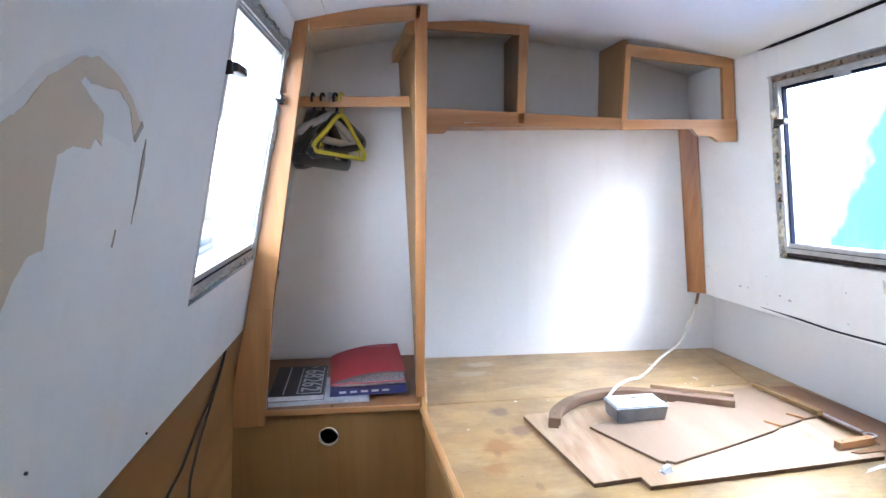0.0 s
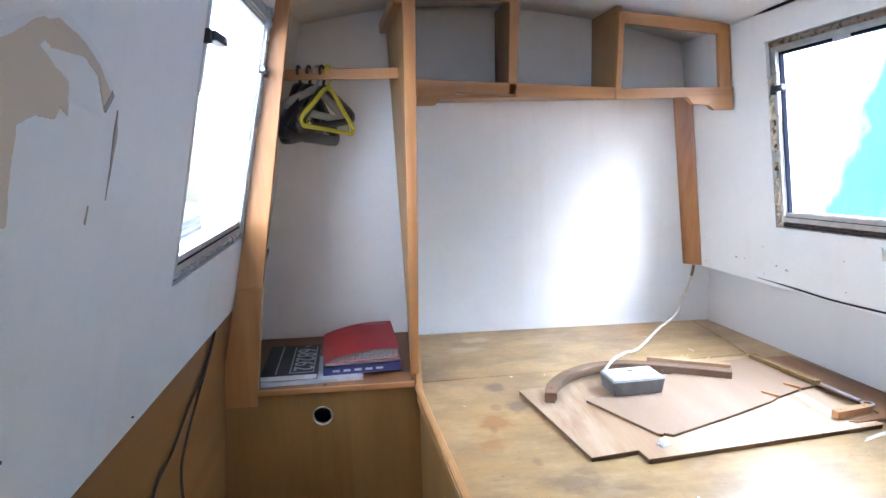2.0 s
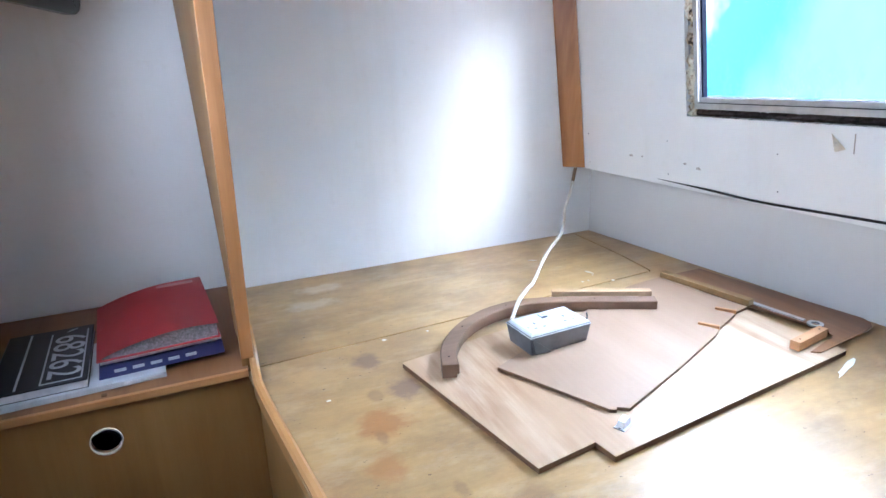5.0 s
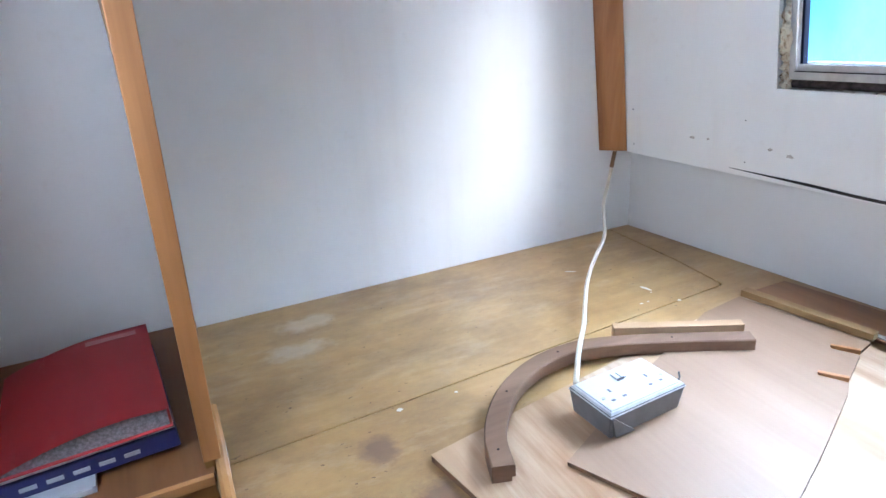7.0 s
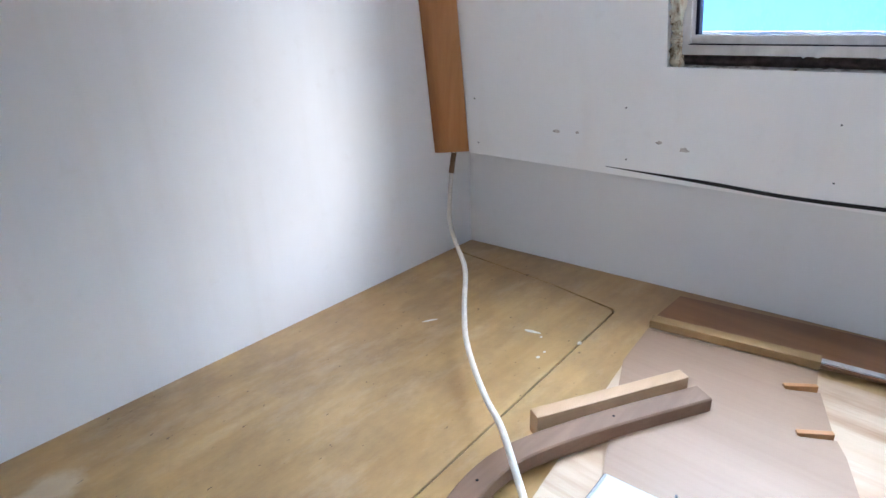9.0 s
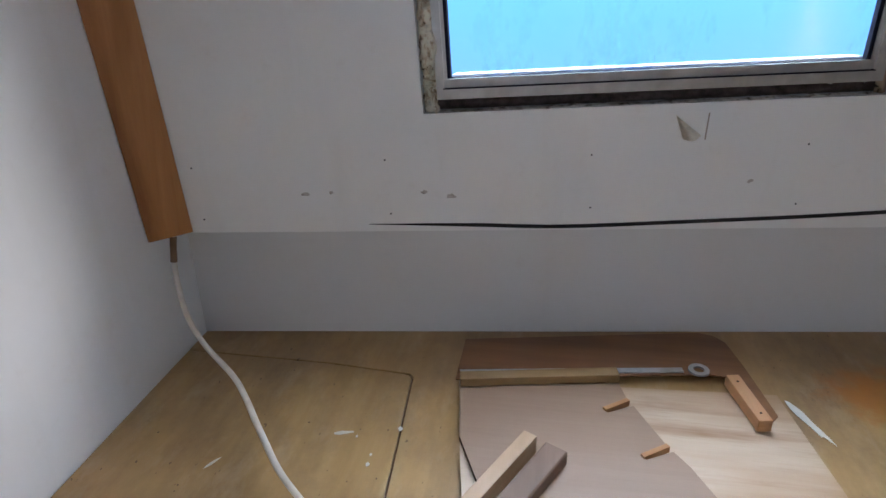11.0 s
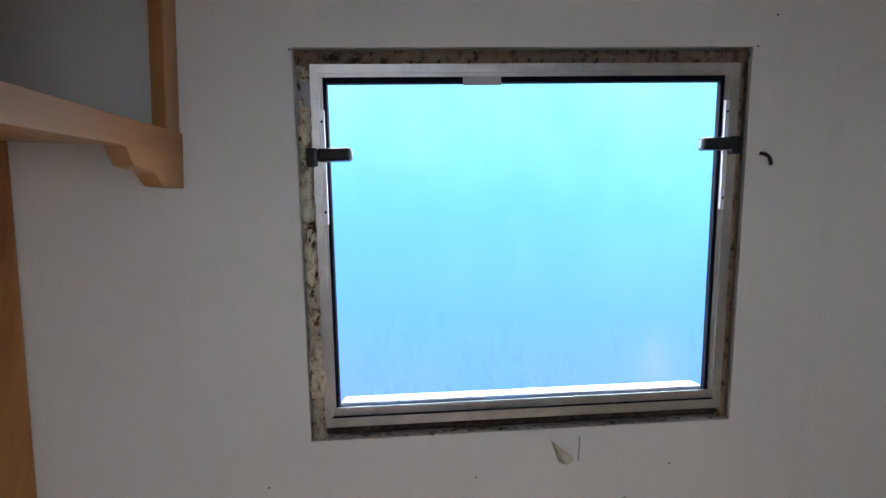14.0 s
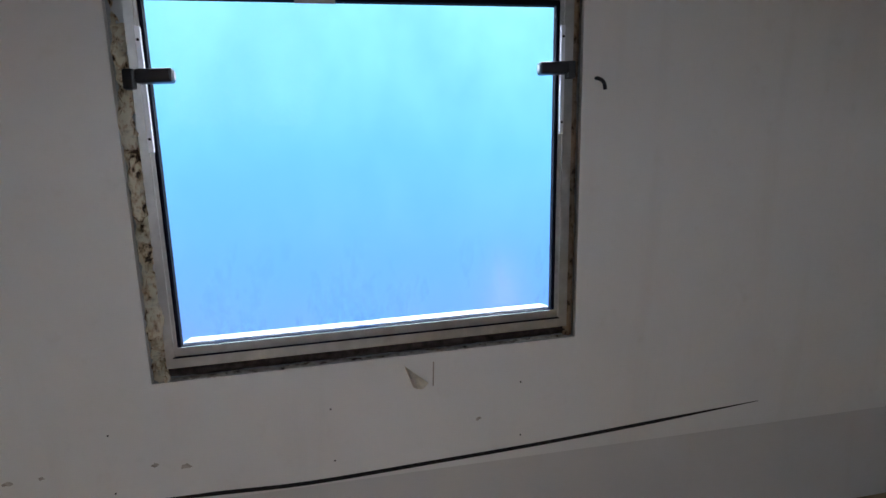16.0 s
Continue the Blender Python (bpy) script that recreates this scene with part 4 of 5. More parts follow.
part("paint_crack", flake([(0.694, 1.431), (0.701, 1.425), (0.68, 1.404), (0.673, 1.411)], 0.0018, 0.0006, 6, 4), TORN, wl, "lifted edge of cracked paint")
part("paint_crack", flake([(0.658, 1.292), (0.66, 1.29), (0.656, 1.269), (0.653, 1.271)], 0.0014, 0.0004, 5, 3), TORN, wl, "lifted edge of cracked paint")
for k, (y, z) in enumerate([(0.926, 0.906), (0.507, 1.038)]):
    tagged(part("nail", tube([(left_x(z) - 0.002, y, z), (left_x(z) + 0.003, y + 0.001, z - 0.001)], 0.0022, 8), BLACK), "small dark nail head in the white panel", "nail", "nails in the panels")

# nails, joints and a torn chip on the right wall
for y, z in [(1.869, 0.98), (1.866, 0.885), (1.546, 0.985), (1.541, 0.893), (2.177, 0.877), (2.178, 0.969), (1.83, 1.638), (1.129, 1.683), (1.216, 0.999), (1.101, 1.731), (1.212, 0.897)]:
    x = right_x(y, z)
    tagged(part("nail", tube([(x + 0.002, y, z), (x - 0.001, y, z)], 0.0015, 8), BLACK), "small dark nail head in the white panel", "nail", "nails in the panels")
SMUDGE = plain("brown_smudge", (0.56, 0.51, 0.45), 0.8, 0, 0.4, 120)
wr = bpy.data.objects["wall_right"]
for k, (y, z, w) in enumerate([(2.002, 0.922, 0.007), (1.96, 0.924, 0.005), (1.809, 0.924, 0.006), (1.767, 0.916, 0.009), (1.293, 0.938, 0.006)]):
    rng = random.Random(k)
    ring = [(math.cos(a * 0.7) * w * rng.uniform(0.5, 1.2), math.sin(a * 0.7) * w * 0.6 * rng.uniform(0.5, 1.2)) for a in range(9)]
    part("smudge", hexa([(right_x(y + a, z + b) - 0.0004, y + a, z + b) for a, b in ring], [(right_x(y + a, z + b) + 0.001, y + a, z + b) for a, b in ring]), SMUDGE, wr)
gap = smooth_line([(right_x(y, z) - 0.001, y, z) for y, z in [(1.903, 0.866), (1.728, 0.863), (1.584, 0.859), (1.379, 0.866), (1.164, 0.875), (0.93, 0.889), (0.691, 0.905)]], 6)


def tapered(points, thick, mat_name):
    bm = bmesh.new()
    rings = []
    n = len(points) - 1
    for i, q in enumerate(points):
        r = thick * min(1.0, 0.15 + 5 * min(i, n - i) / n)
        rings.append([bm.verts.new(q + Vector((a * 0.4, 0, b))) for a, b in ((-r, -r), (r, -r), (r, r), (-r, r))])
    for i in range(n):
        for j in range(4):
            bm.faces.new((rings[i][j], rings[i][(j + 1) % 4], rings[i + 1][(j + 1) % 4], rings[i + 1][j]))
    bm.faces.new(rings[0])
    bm.faces.new(rings[-1])
    return bm


part("open_joint", tapered(gap, 0.0030, "gap"), VOID, wr, "black open joint along the foot of the panel")
part("open_joint", tapered(smooth_line([(right_x(y, 1.75) - 0.006, y, roof_z(right_x(y, 1.75), y) - 0.003) for y in (1.86, 1.75, 1.6, 1.40, 1.25)], 6), 0.0045, "gap"), VOID, wr, "black open joint under the ceiling")
CREASE = plain("ceiling_joint", (0.45, 0.43, 0.40), 0.8)
part("panel_joint", tapered(smooth_line([(-0.262, y, roof_z(-0.262, y) - 0.001) for y in (1.71, 1.2, 0.6, 0.0)], 4), 0.0022, "gap"), CREASE, bpy.data.objects["ceiling"], "narrow joint between ceiling panels")


def torn_chip():
    y, z = 1.421, 1.048
    x = right_x(y, z)
    bm = bmesh.new()
    tip = bm.verts.new((x - 0.002, y + 0.004, z))
    outer, inner = [], []
    for k in range(9):
        a = k / 8
        p = Vector((x - 0.004 - 0.012 * math.sin(math.pi * a), y - 0.010 - 0.026 * a, z - 0.036 + 0.006 * a - 0.003 * math.sin(math.pi * a)))
        outer.append(bm.verts.new(p))
    for k in range(8):
        bm.faces.new((tip, outer[k], outer[k + 1]))
    bmesh.ops.solidify(bm, geom=bm.faces[:], thickness=0.002)
    return bm


tagged(part("wood_chip", torn_chip(), CHIPWOOD), "curled pale wood splinter torn from under the window", "splinter")
part("chip_notch", hexa([(right_x(y, z) - 0.0012, y, z) for y, z in ((1.3765, 1.051), (1.3745, 1.051), (1.3745, 1.008), (1.3765, 1.008))], [(right_x(y, z) + 0.001, y, z) for y, z in ((1.3765, 1.051), (1.3745, 1.051), (1.3745, 1.008), (1.3765, 1.008))]), TORN, wr, "dark edge of the notch")
yd, zd = 1.096, 1.510
xd = right_x(yd, zd)
tagged(part("bent_nail", tube(smooth_line([(xd + 0.003, yd + 0.012, zd + 0.010), (xd - 0.006, yd + 0.008, zd + 0.010), (xd - 0.010, yd, zd + 0.004), (xd - 0.009, yd - 0.004, zd - 0.008)], 4), 0.0032, 8), BLACK, None, "", True), "small bent black nail beside the window", "nail")

# ---- loose things on the bed ----
PLYZ = BEDZ + 0.012
ply = thing("plywood_sheet", (0, 0, 0), "pale birch plywood cut-out lying on the bed platform", "plywood sheet")
part("face", prism([(0.285, 1.601), (0.362, 1.178), (0.482, 1.197), (0.488, 1.151), (0.80, 1.192), (1.132, 1.236), (1.102, 1.740), (0.92, 1.712)], BEDZ + 0.0105, PLYZ, 0.0), BIRCH, ply)
part("core", prism([(0.2855, 1.6), (0.3625, 1.1785), (0.4815, 1.1975), (0.4875, 1.1515), (0.80, 1.1925), (1.1315, 1.2365), (1.1015, 1.7395), (0.92, 1.7115)], BEDZ + 0.0003, BEDZ + 0.0105), EDGE, ply, "dark plywood edge")
board = part("veneer_board", prism([(1.098, 1.745), (1.222, 1.745), (1.303, 1.325), (1.296, 1.300), (1.276, 1.283), (1.20, 1.268), (1.075, 1.250), (1.06, 1.262), (1.165, 1.292), (1.172, 1.335)], PLYZ, PLYZ + 0.0025, 0.0005), BOARD)
tagged(board, "thin red-brown board lying along the wall", "board")
prop = part("packing_strip", prism([(1.112, 1.735), (1.210, 1.735), (1.285, 1.36), (1.184, 1.36)], BEDZ, PLYZ, 0.001), EDGE)
tagged(prop, "dark packing strip under the thin board", "strip")
off = thing("plywood_offcut", (0, 0, 0), "tan plywood offcut with two finger slots on the pale sheet", "plywood offcut")
offline = [(0.449, 1.483), (0.555, 1.258), (0.566, 1.252), (0.571, 1.259), (0.590, 1.246), (0.775, 1.324), (0.940, 1.400), (0.967, 1.418), (0.945, 1.457), (0.953, 1.462), (0.976, 1.424), (1.062, 1.463), (1.040, 1.503), (1.048, 1.508), (1.072, 1.470), (1.118, 1.481), (1.068, 1.733), (0.955, 1.718), (0.717, 1.616)]
part("face", prism(offline, PLYZ + 0.0062, PLYZ + 0.0075), HARD, off)
part("core", prism([(x + (0.76 - x) * 0.001, y + (1.5 - y) * 0.001) for x, y in offline], PLYZ + 0.0002, PLYZ + 0.0062), EDGE, off, "dark plywood edge")
OFFZ = PLYZ + 0.0075
for a, b in (((0.976, 1.424), (0.949, 1.462)), ((1.073, 1.470), (1.045, 1.508))):
    part("slot_edge", bar((*a, PLYZ + 0.0005), (*b, PLYZ + 0.0005), 0.008, 0.011, 0.001), OAK_X, off, "raw brown edge of a finger slot")

rail = part("wood_rail", bar((1.082, 1.735, OFFZ), (1.131, 1.482, OFFZ), 0.022, 0.015, 0.0015), OLIVE)
tagged(rail, "olive-brown wooden rail lying beside the wall", "rail")
strap = thing("steel_strap", (0, 0, 0), "flat galvanised steel strap with a drilled end", "metal strap")
part("strip", bar((1.116, 1.740, PLYZ + 0.0027), (1.175, 1.372, PLYZ + 0.0027), 0.012, 0.003, 0.0008), STEEL, strap)
eye = [(1.178 + 0.013 * math.cos(k * math.pi / 8), 1.346 + 0.013 * math.sin(k * math.pi / 8), PLYZ + 0.0047) for k in range(16)]
part("eye", sweep(eye, [(-0.004, -0.002), (0.004, -0.002), (0.004, 0.002), (-0.004, 0.002)], True), STEEL, strap)
orange = wood("orange_softwood", (0.42, 0.20, 0.08), (0.52, 0.27, 0.12), (0.60, 0.34, 0.17), "x", 0.5)
stk = thing("wood_stick", (0, 0, 0), "short orange-brown squared stick with nail holes", "stick")
part("stick", bar((1.035, 1.281, PLYZ + 0.0027), (1.146, 1.303, PLYZ + 0.0027), 0.021, 0.020, 0.0015), orange, stk)
part("nail_hole", tube([(1.052, 1.284, PLYZ + 0.0215), (1.052, 1.284, PLYZ + 0.0232)], 0.002, 8), VOID, stk)
part("nail_hole", tube([(1.128, 1.299, PLYZ + 0.0215), (1.128, 1.299, PLYZ + 0.0232)], 0.002, 8), VOID, stk)

# curved moulding: a rebated bar, bent at one end
RAWOAK = wood("raw_oak_moulding", (0.12, 0.068, 0.038), (0.185, 0.108, 0.064), (0.26, 0.16, 0.10), "x", 0.6)
mould = thing("curved_moulding", (0, 0, 0), "weathered brown rebated moulding bent into a hook", "moulding")
bend = smooth_line([(0.352, 1.498, PLYZ), (0.372, 1.556, PLYZ), (0.405, 1.607, PLYZ), (0.455, 1.657, PLYZ), (0.525, 1.697, PLYZ), (0.600, 1.712, PLYZ), (0.670, 1.704, PLYZ), (0.780, 1.658, PLYZ), (0.928, 1.580, PLYZ)], 7)
part("bar", sweep(bend, [(-0.017, 0.0), (0.012, 0.0), (0.012, 0.008), (0.017, 0.008), (0.017, 0.027), (0.015, 0.029), (-0.015, 0.029), (-0.017, 0.027)]), RAWOAK, mould)
for k in (4, 20, 34, 50):
    q = bend[k]
    part("nail_hole", tube([(q.x, q.y, PLYZ + 0.028), (q.x, q.y, PLYZ + 0.0295)], 0.002, 8), VOID, mould)
STICK = wood("worn_brown_stick", (0.38, 0.24, 0.125), (0.48, 0.315, 0.175), (0.57, 0.39, 0.235), "x", 0.5)
stk2 = part("wood_stick", bar((0.727, 1.728, PLYZ), (0.943, 1.616, PLYZ), 0.021, 0.036, 0.0015), STICK)
tagged(stk2, "straight honey-brown squared stick beside the moulding", "stick")


# taped double socket
def socket_box():
    s = thing("socket_outlet", (0.602, 1.540, OFFZ), "white double socket on a grey taped box", "socket", turn=4.0)
    hx, hy, h = 0.078, 0.048, 0.046
    part("back_box", hexa([(-hx + 0.006, -hy + 0.006, 0), (hx - 0.006, -hy + 0.006, 0), (hx - 0.006, hy - 0.006, 0), (-hx + 0.006, hy - 0.006, 0)], [(-hx, -hy, h), (hx, -hy, h), (hx, hy, h), (-hx, hy, h)], 0.003), TAPE, s, "box wrapped in grey tape")
    part("tape_edge", hexa([(-hx - 0.001, -hy - 0.001, h - 0.004), (hx + 0.001, -hy - 0.001, h - 0.004), (hx + 0.001, hy + 0.001, h - 0.004), (-hx - 0.001, hy + 0.001, h - 0.004)], [(-hx + 0.004, -hy + 0.004, h + 0.0025), (hx - 0.004, -hy + 0.004, h + 0.0025), (hx - 0.004, hy - 0.004, h + 0.0025), (-hx + 0.004, hy - 0.004, h + 0.0025)], 0.0012), plain("pale_tape", (0.52, 0.53, 0.54), 0.4, 0, 0.2, 40), s)
    part("tape_fold", hexa([(-hx + 0.012, -hy - 0.0005, 0.004), (-hx + 0.052, -hy - 0.0005, 0.002), (-hx + 0.052, -hy + 0.006, 0.002), (-hx + 0.012, -hy + 0.006, 0.004)], [(-hx + 0.002, -hy - 0.0025, h - 0.006), (-hx + 0.006, -hy - 0.0025, h - 0.004), (-hx + 0.006, -hy + 0.004, h - 0.004), (-hx + 0.002, -hy + 0.004, h - 0.006)], 0.0008), TAPE, s, "folded flap of grey tape")
    part("tape_tail", tube(smooth_line([(hx - 0.004, -hy + 0.012, h), (hx - 0.002, -hy + 0.012, h + 0.008), (hx - 0.004, -hy + 0.013, h + 0.017)], 3), 0.0016, 6), TAPE, s)
    plate = part("face_plate", hexa([(-0.072, -0.0425, h + 0.0005), (0.072, -0.0425, h + 0.0005), (0.072, 0.0425, h + 0.0005), (-0.072, 0.0425, h + 0.0005)], [(-0.0705, -0.041, h + 0.0045), (0.0705, -0.041, h + 0.0045), (0.0705, 0.041, h + 0.0045), (-0.0705, 0.041, h + 0.0045)], 0.0015), SOCKETWHITE, s)
    z = h + 0.0044
    for cx, flip in ((-0.038, -1), (0.038, 1)):
        for dx, dy, w, d in ((0, 0.0110, 0.0042, 0.008), (-0.0111, -0.0110, 0.0064, 0.0042), (0.0111, -0.0110, 0.0064, 0.0042)):
            part("pin_hole", box(cx + dx - w / 2, cx + dx + w / 2, dy - 0.012 - d / 2, dy - 0.012 + d / 2, z, z + 0.0006), GREYCARD, plate)
        part("fixing_screw", tube([(cx + flip * 0.022, -0.012, z), (cx + flip * 0.022, -0.012, z + 0.0008)], 0.0033, 10), STEEL, plate)
    sw = part("switch", box(-0.009, -0.001, 0.012, 0.030, z - 0.001, z + 0.004, 0.0012), SOCKETWHITE, plate)
    part("switch", box(0.002, 0.010, 0.012, 0.030, z - 0.001, z + 0.003, 0.0012), SOCKETWHITE, plate)
    part("switch_mark", box(-0.009, 0.004, 0.011, 0.0125, z, z + 0.0042), GREYCARD, plate)
    return s


socket_box()
flex = smooth_line([(1.126, 2.226, 0.855), (1.120, 2.230, 0.805), (1.096, 2.214, 0.762), (1.060, 2.182, 0.730), (1.030, 2.140, 0.702), (0.968, 2.061, 0.690), (0.883, 1.988, 0.676), (0.825, 1.935, 0.660), (0.770, 1.870, 0.655), (0.715, 1.800, 0.662), (0.660, 1.730, 0.684), (0.590, 1.650, 0.694), (0.536, 1.584, OFFZ + 0.045)], 8)
fx = part("power_flex", tube(flex, 0.0046, 10), CABLE, None, "", True)
tagged(fx, "white rubber flex running from the post to the socket", "cable")
sheath = part("cable_sheath", tube(smooth_line([(1.126, 2.226, 0.853), (1.124, 2.229, 0.830), (1.120, 2.230, 0.808)], 5), 0.0056, 8), EDGE)
tagged(sheath, "brown cable sheath under the corner post", "cable sheath")

# small bracket
br = thing("metal_bracket", (0.552, 1.215, PLYZ), "small bent bright metal bracket on the plywood", "bracket", turn=25)
part("foot", box(-0.017, 0.017, -0.010, 0.010, 0, 0.002, 0.0006), STEEL, br)
part("cap", hexa([(-0.012, -0.008, 0.002), (0.012, -0.008, 0.002), (0.012, 0.008, 0.002), (-0.012, 0.008, 0.002)], [(-0.009, -0.006, 0.013), (0.010, -0.006, 0.016), (0.010, 0.006, 0.016), (-0.009, 0.006, 0.013)], 0.0012), PLATE, br)
part("screw_hole", tube([(-0.014, 0, 0.002), (-0.014, 0, 0.0024)], 0.002, 8), VOID, br)

# paint spots on the bed
SPOT = plain("dried_white_paint", (0.74, 0.72, 0.68), 0.6)


def spot(x, y, w, d, turn, seed):
    rng = random.Random(seed)
    ring = [(math.cos(a * 0.571) * w * rng.uniform(0.6, 1.15), math.sin(a * 0.571) * d * rng.uniform(0.6, 1.15)) for a in range(11)]
    o = part("paint_spot", prism(ring, 0, 0.0008), SPOT)
    o.matrix_basis = pose(x, y, BEDZ, 0, 0, turn)
    return tagged(o, "small dried white paint spot on the bed platform", "paint spot", "paint spots on the bed")


for k, (x, y, w, d, turn) in enumerate([(0.958, 1.897, 0.004, 0.016, 15), (0.980, 1.812, 0.006, 0.004, 0), (0.954, 1.873, 0.003, 0.002, 0), (0.919, 1.842, 0.003, 0.002, 0), (0.869, 2.062, 0.003, 0.014, 60), (0.899, 1.841, 0.004, 0.003, 0), (0.113, 1.541, 0.005, 0.003, 0), (0.290, 1.745, 0.007, 0.005, 0), (0.398, 1.744, 0.004, 0.003, 0),
                                            (1.088, 1.202, 0.060, 0.008, 22), (0.760, 1.029, 0.012, 0.003, 40), (0.527, 0.992, 0.016, 0.005, 70), (0.903, 0.894, 0.006, 0.003, 0), (0.347, 1.009, 0.004, 0.003, 0)]):
    spot(x, y, w, d, turn, k)

# ---- wardrobe contents ----
def pages(x0, x1, y0, y1, z0, z1):
    return box(x0, x1, y0, y1, z0, z1, 0.001)


gc = thing("card_folder", (-0.297, 1.752, LZ), "thin grey card folder lying on the wardrobe shelf", "folder", turn=3)
part("cover", box(-0.185, 0.125, 0, 0.225, 0, 0.012, 0.001), GREYPRINT, gc)
part("label_bar", box(0.045, 0.120, -0.0012, 0.0, 0.003, 0.010), PAPER, gc)
mag = thing("magazine", (-0.486, 1.754, LZ + 0.012), "black magazine showing a pale numbered plate", "magazine", turn=2)
part("page_block", box(0.002, 0.170, 0.002, 0.292, 0.0005, 0.016, 0.001), PAPER, mag)
part("back_cover", box(0, 0.172, 0, 0.295, 0, 0.0006), MAGBLACK, mag)
cover = part("front_cover", hexa([(0, 0, 0.016), (0.172, 0, 0.016), (0.172, 0.295, 0.016), (0, 0.295, 0.016)], [(0.003, 0.001, 0.0185), (0.171, 0.001, 0.0175), (0.171, 0.294, 0.0175), (0.003, 0.294, 0.019)]), MAGBLACK, mag)
PLT = 0.0195
for x0, x1, y0, y1 in ((0.088, 0.091, 0.012, 0.268), (0.160, 0.163, 0.012, 0.268), (0.088, 0.163, 0.012, 0.015), (0.045, 0.049, 0.01, 0.285)):
    part("plate_border", box(x0, x1, y0, y1, PLT - 0.001, PLT), GREYPRINT, cover)
part("emblem", prism([(0.118, 0.268), (0.128, 0.272), (0.140, 0.282), (0.128, 0.279)], PLT - 0.001, PLT), GREYPRINT, cover)


def lettering(text, size, at, turn, parent, mat):
    cu = bpy.data.curves.new("number", "FONT")
    cu.body, cu.size, cu.extrude, cu.align_x, cu.align_y = text, size, 0.0004, "CENTER", "CENTER"
    tmp = bpy.data.objects.new("number", cu)
    scene.collection.objects.link(tmp)
    me = bpy.data.meshes.new_from_object(tmp.evaluated_get(bpy.context.evaluated_depsgraph_get()))
    bpy.data.objects.remove(tmp)
    bpy.data.curves.remove(cu)
    me.materials.clear()
    me.materials.append(mat)
    ob = new("number", me)
    ob.parent = parent
    ob.matrix_basis = pose(*at, 0, 0, turn)
    return ob


num = lettering("68262", 0.088, (0.1255, 0.138, PLT - 0.0002), -90, cover, GREYPRINT)
num["label"] = "pale plate number"
nf = thing("document_folder", (-0.297, 1.777, LZ + 0.012), "navy document folder under the red one", "folder", turn=4)
part("cover", hexa([(0, 0, 0), (0.245, 0, 0), (0.245, 0.315, 0), (0, 0.315, 0)], [(0.004, 0.003, 0.026), (0.243, 0.003, 0.028), (0.243, 0.313, 0.028), (0.004, 0.313, 0.026)], 0.002), NAVY, nf)
for k in range(5):
    part("print_bar", box(0.03 + 0.034 * k, 0.052 + 0.034 * k, -0.0006, 0.002, 0.010, 0.016), GREYPRINT, nf)
pp = thing("paper_stack", (-0.290, 1.783, LZ + 0.0405), "loose white papers between two folders", "papers", turn=5)
part("sheets", box(0, 0.235, 0, 0.305, 0, 0.012, 0.0015), PAPER, pp)


def red_folder():
    f = thing("document_folder", (-0.294, 1.772, LZ + 0.0525), "bulging red card folder full of papers", "folder", turn=4)
    W, D, n = 0.238, 0.305, 14

    def bulge(u, v):
        return 0.036 * math.sin(min(1.0, u * 1.35) * math.pi / 2) ** 0.8 * (0.92 + 0.08 * v) - 0.004 * max(0, u - 0.8) * 5 * (1 - v)

    bm = bmesh.new()
    top = [[bm.verts.new((W * i / n, D * j / 6, 0.003 + bulge(i / n, j / 6))) for j in range(7)] for i in range(n + 1)]
    for i in range(n):
        for j in range(6):
            bm.faces.new((top[i][j], top[i + 1][j], top[i + 1][j + 1], top[i][j + 1]))
    bmesh.ops.solidify(bm, geom=bm.faces[:], thickness=0.0018)
    c = part("cover", bm, RED, f, "", True)
    part("back_cover", box(0, W, 0, D, 0, 0.002), RED, f)
    bm = bmesh.new()
    lo = [bm.verts.new((0.010 + (W - 0.014) * i / n, 0.006, 0.002)) for i in range(n + 1)]
    hi = [bm.verts.new((0.010 + (W - 0.014) * i / n, 0.008, max(0.0025, bulge((0.010 + (W - 0.014) * i / n) / W, 0) - 0.001))) for i in range(n + 1)]
    lo2 = [bm.verts.new((v.co.x, D - 0.006, 0.002)) for v in lo]
    hi2 = [bm.verts.new((v.co.x, D - 0.006, v.co.z)) for v in hi]
    for i in range(n):
        bm.faces.new((lo[i], lo[i + 1], hi[i + 1], hi[i]))
        bm.faces.new((lo2[i], hi2[i], hi2[i + 1], lo2[i + 1]))
        bm.faces.new((hi[i], hi[i + 1], hi2[i + 1], hi2[i]))
        bm.faces.new((lo[i], lo2[i], lo2[i + 1], lo[i + 1]))
    bm.faces.new((lo[-1], lo2[-1], hi2[-1], hi[-1]))
    part("page_block", bm, plain("grey_page_edges", (0.34, 0.33, 0.34), 0.8, 0, 0.5, 220), f, "grey page edges")
    lab = part("label_bar", box(0.135, 0.218, D - 0.034, D - 0.018, 0.0395, 0.0402), plain("pink_label", (0.55, 0.22, 0.22), 0.5), c)
    return f


red_folder()

# hook strap inside the wardrobe
hk = part("coat_strap", tube(smooth_line([(left_x(0.90) + 0.004, 2.00, 0.90), (left_x(0.935) + 0.016, 2.05, 0.935), (left_x(0.965) + 0.016, 2.12, 0.968), (left_x(0.985) + 0.012, 2.17, 0.990)], 5), 0.009, 8), BLACK, None, "", True)
tagged(hk, "short black strap hook on the wardrobe side", "hook")


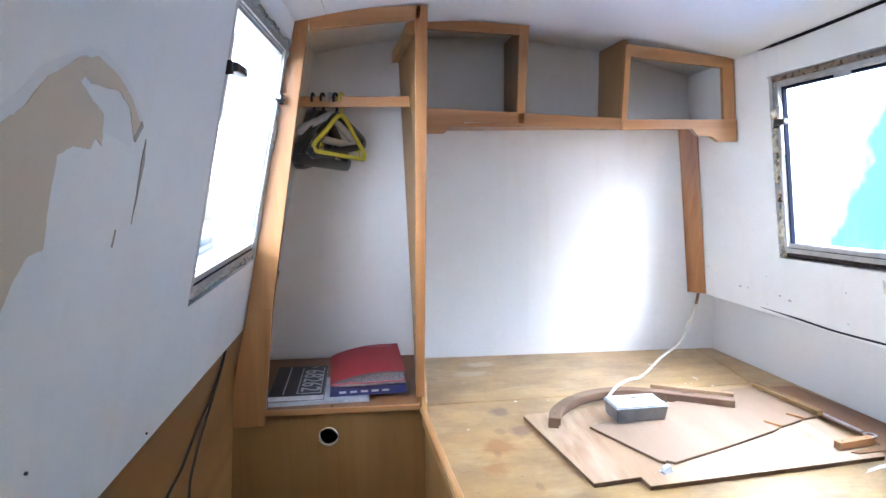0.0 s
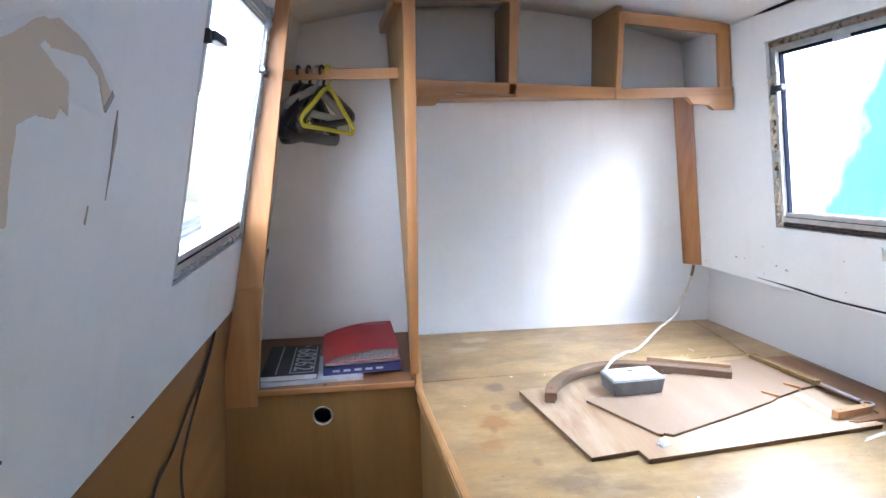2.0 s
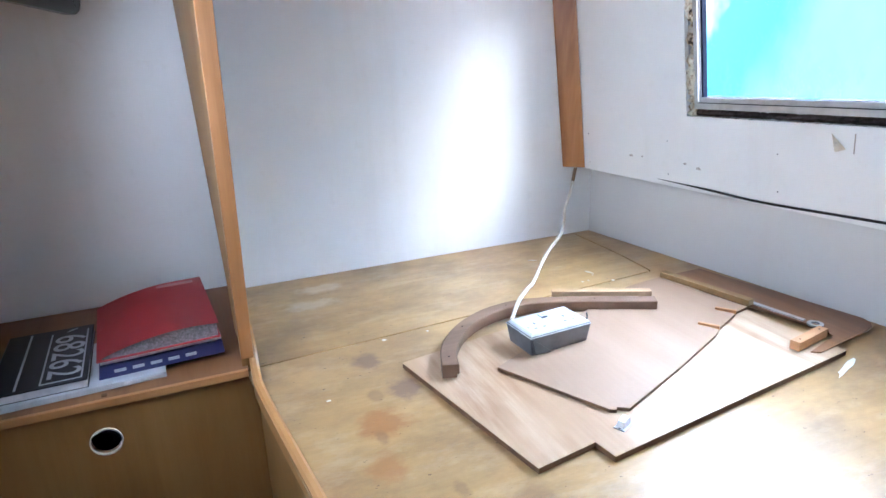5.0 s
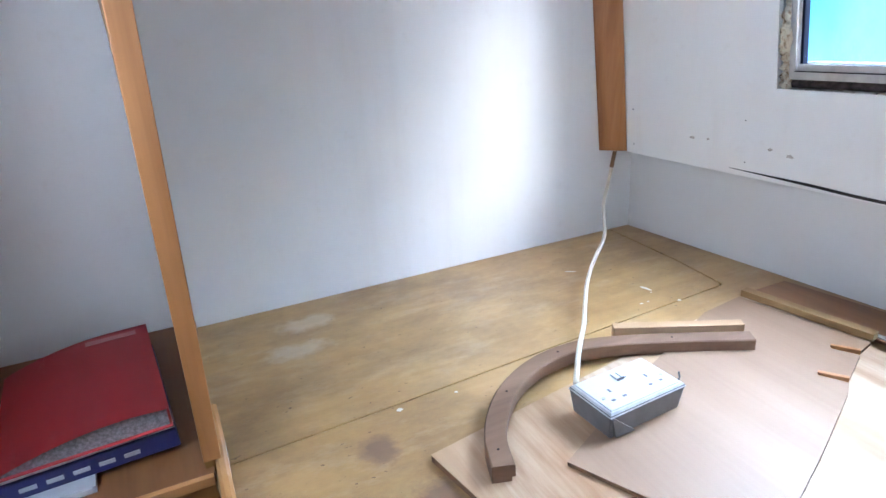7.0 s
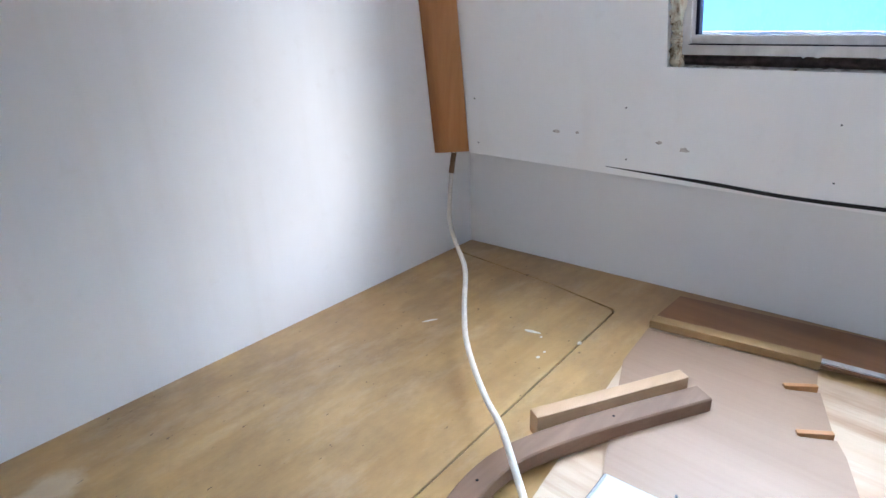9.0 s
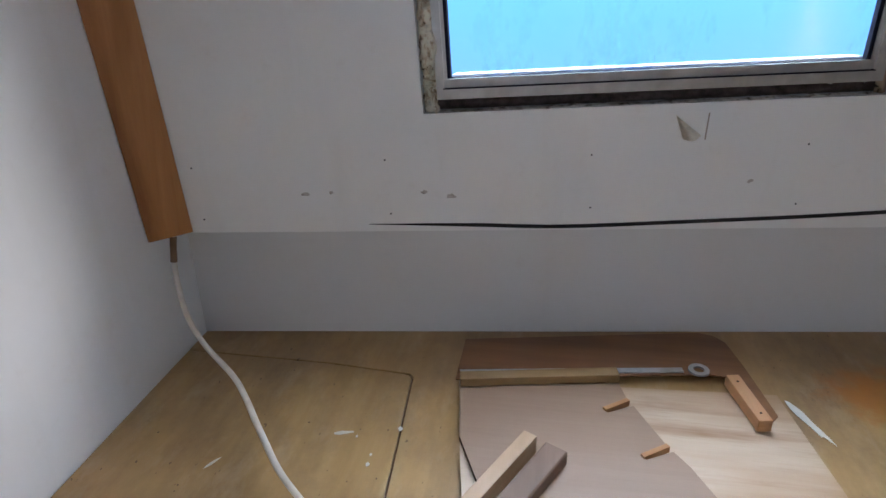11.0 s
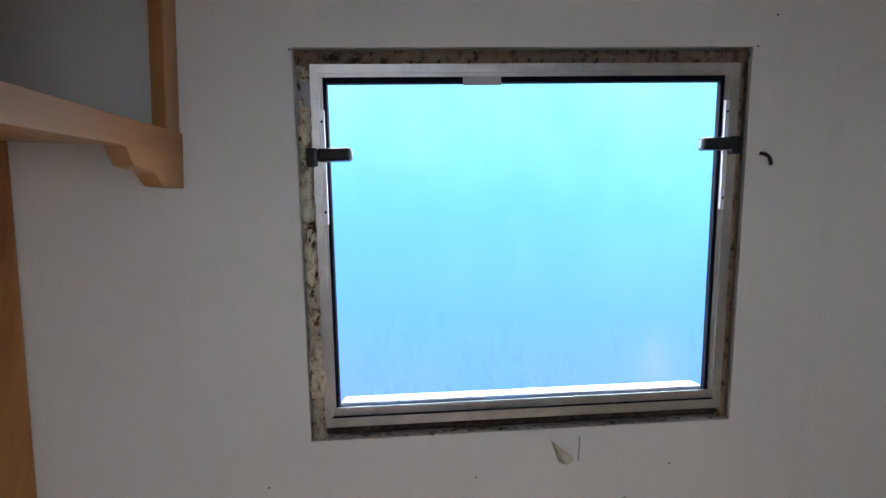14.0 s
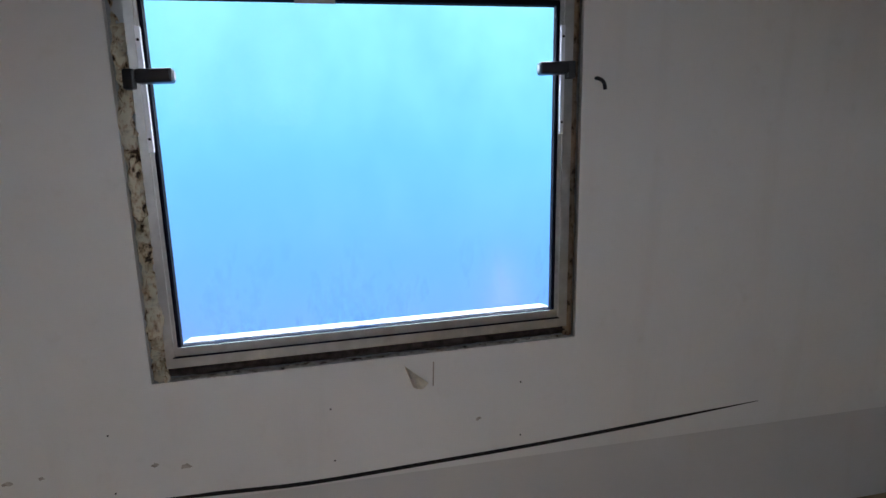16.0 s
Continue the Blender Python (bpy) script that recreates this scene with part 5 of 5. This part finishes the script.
# ---- hangers ----
def hanger(mat, label, width, drop, at, turn, tilt, thick=0.0055, loops=True):
    h = thing("coat_hanger", at, label, "hanger", "hangers on the bar", turn=turn)
    h.matrix_basis = pose(*at, 0, tilt, turn)
    hook = smooth_line([(-0.014, 0, -0.016), (-0.015, 0, -0.004), (-0.005, 0, 0.009), (0.008, 0, 0.008), (0.015, 0, -0.006), (0.011, 0, -0.030), (0.002, 0, -0.046), (0, 0, -0.062)], 5)
    part("hook", tube(hook, 0.0046, 8, False, (0, 1, 0)), mat, h, "", True)
    w = width / 2
    ring = smooth_line([(0, 0, -0.060), (-0.03, 0, -0.072), (-w * 0.6, 0, -0.060 - drop * 0.55), (-w * 0.97, 0, -0.060 - drop * 0.93), (-w, 0, -0.062 - drop * 1.05), (-w * 0.93, 0, -0.062 - drop * 1.13)], 5)
    ring += [Vector((-v.x, v.y, v.z)) for v in ring[::-1]]
    part("shoulder_bar", sweep(ring, [(-thick, -thick * 0.7), (thick, -thick * 0.7), (thick, thick * 0.7), (-thick, thick * 0.7)], True, (0, 1, 0)), mat, h, "", True)
    if loops:
        for s in (-1, 1):
            part("strap_loop", tube(smooth_line([(s * w * 0.80, 0, -0.062 - drop * 1.10), (s * w * 0.76, 0, -0.050 - drop * 1.0), (s * w * 0.66, 0, -0.052 - drop * 1.02)], 4), 0.003, 6, False, (0, 1, 0)), mat, h, "", True)
    return h


ROD = 1.5955
hanger(YELLOW, "yellow plastic coat hanger on the flat bar", 0.31, 0.115, (-0.244, 1.982, ROD), 62, 5, 0.0062)
hanger(BLACK, "black plastic coat hanger crowded on the bar", 0.36, 0.100, (-0.265, 1.982, ROD), 66, -6, 0.011)
hanger(GREYPLASTIC, "pale grey plastic coat hanger on the bar", 0.30, 0.072, (-0.281, 1.982, ROD), 60, 6, 0.0105, False)
hanger(BLACK, "black plastic coat hanger crowded on the bar", 0.38, 0.135, (-0.306, 1.982, ROD), 70, 4, 0.016)
hanger(BLACK, "broad black plastic coat hanger against the wardrobe side", 0.36, 0.125, (-0.338, 1.982, ROD), 79, -4, 0.019)

# cables below the left panel
for pts in ([(-0.554, 1.57, 0.899), (-0.557, 1.554, 0.858), (-0.562, 1.45, 0.796), (-0.564, 1.322, 0.764), (-0.567, 1.189, 0.715), (-0.570, 1.052, 0.672), (-0.555, 0.9, 0.50), (-0.57, 0.7, 0.25), (-0.575, 0.6, 0.01)],
            [(-0.554, 1.577, 0.899), (-0.559, 1.537, 0.838), (-0.565, 1.395, 0.754), (-0.569, 1.295, 0.692), (-0.575, 1.247, 0.605), (-0.556, 1.22, 0.40), (-0.57, 1.16, 0.15), (-0.575, 1.14, 0.01)]):
    tagged(part("hanging_cable", tube(smooth_line(pts, 6), 0.0036, 8), DARKCABLE, None, "", True), "thin black cable hanging against the brown lining", "cable", "cables under the panel")
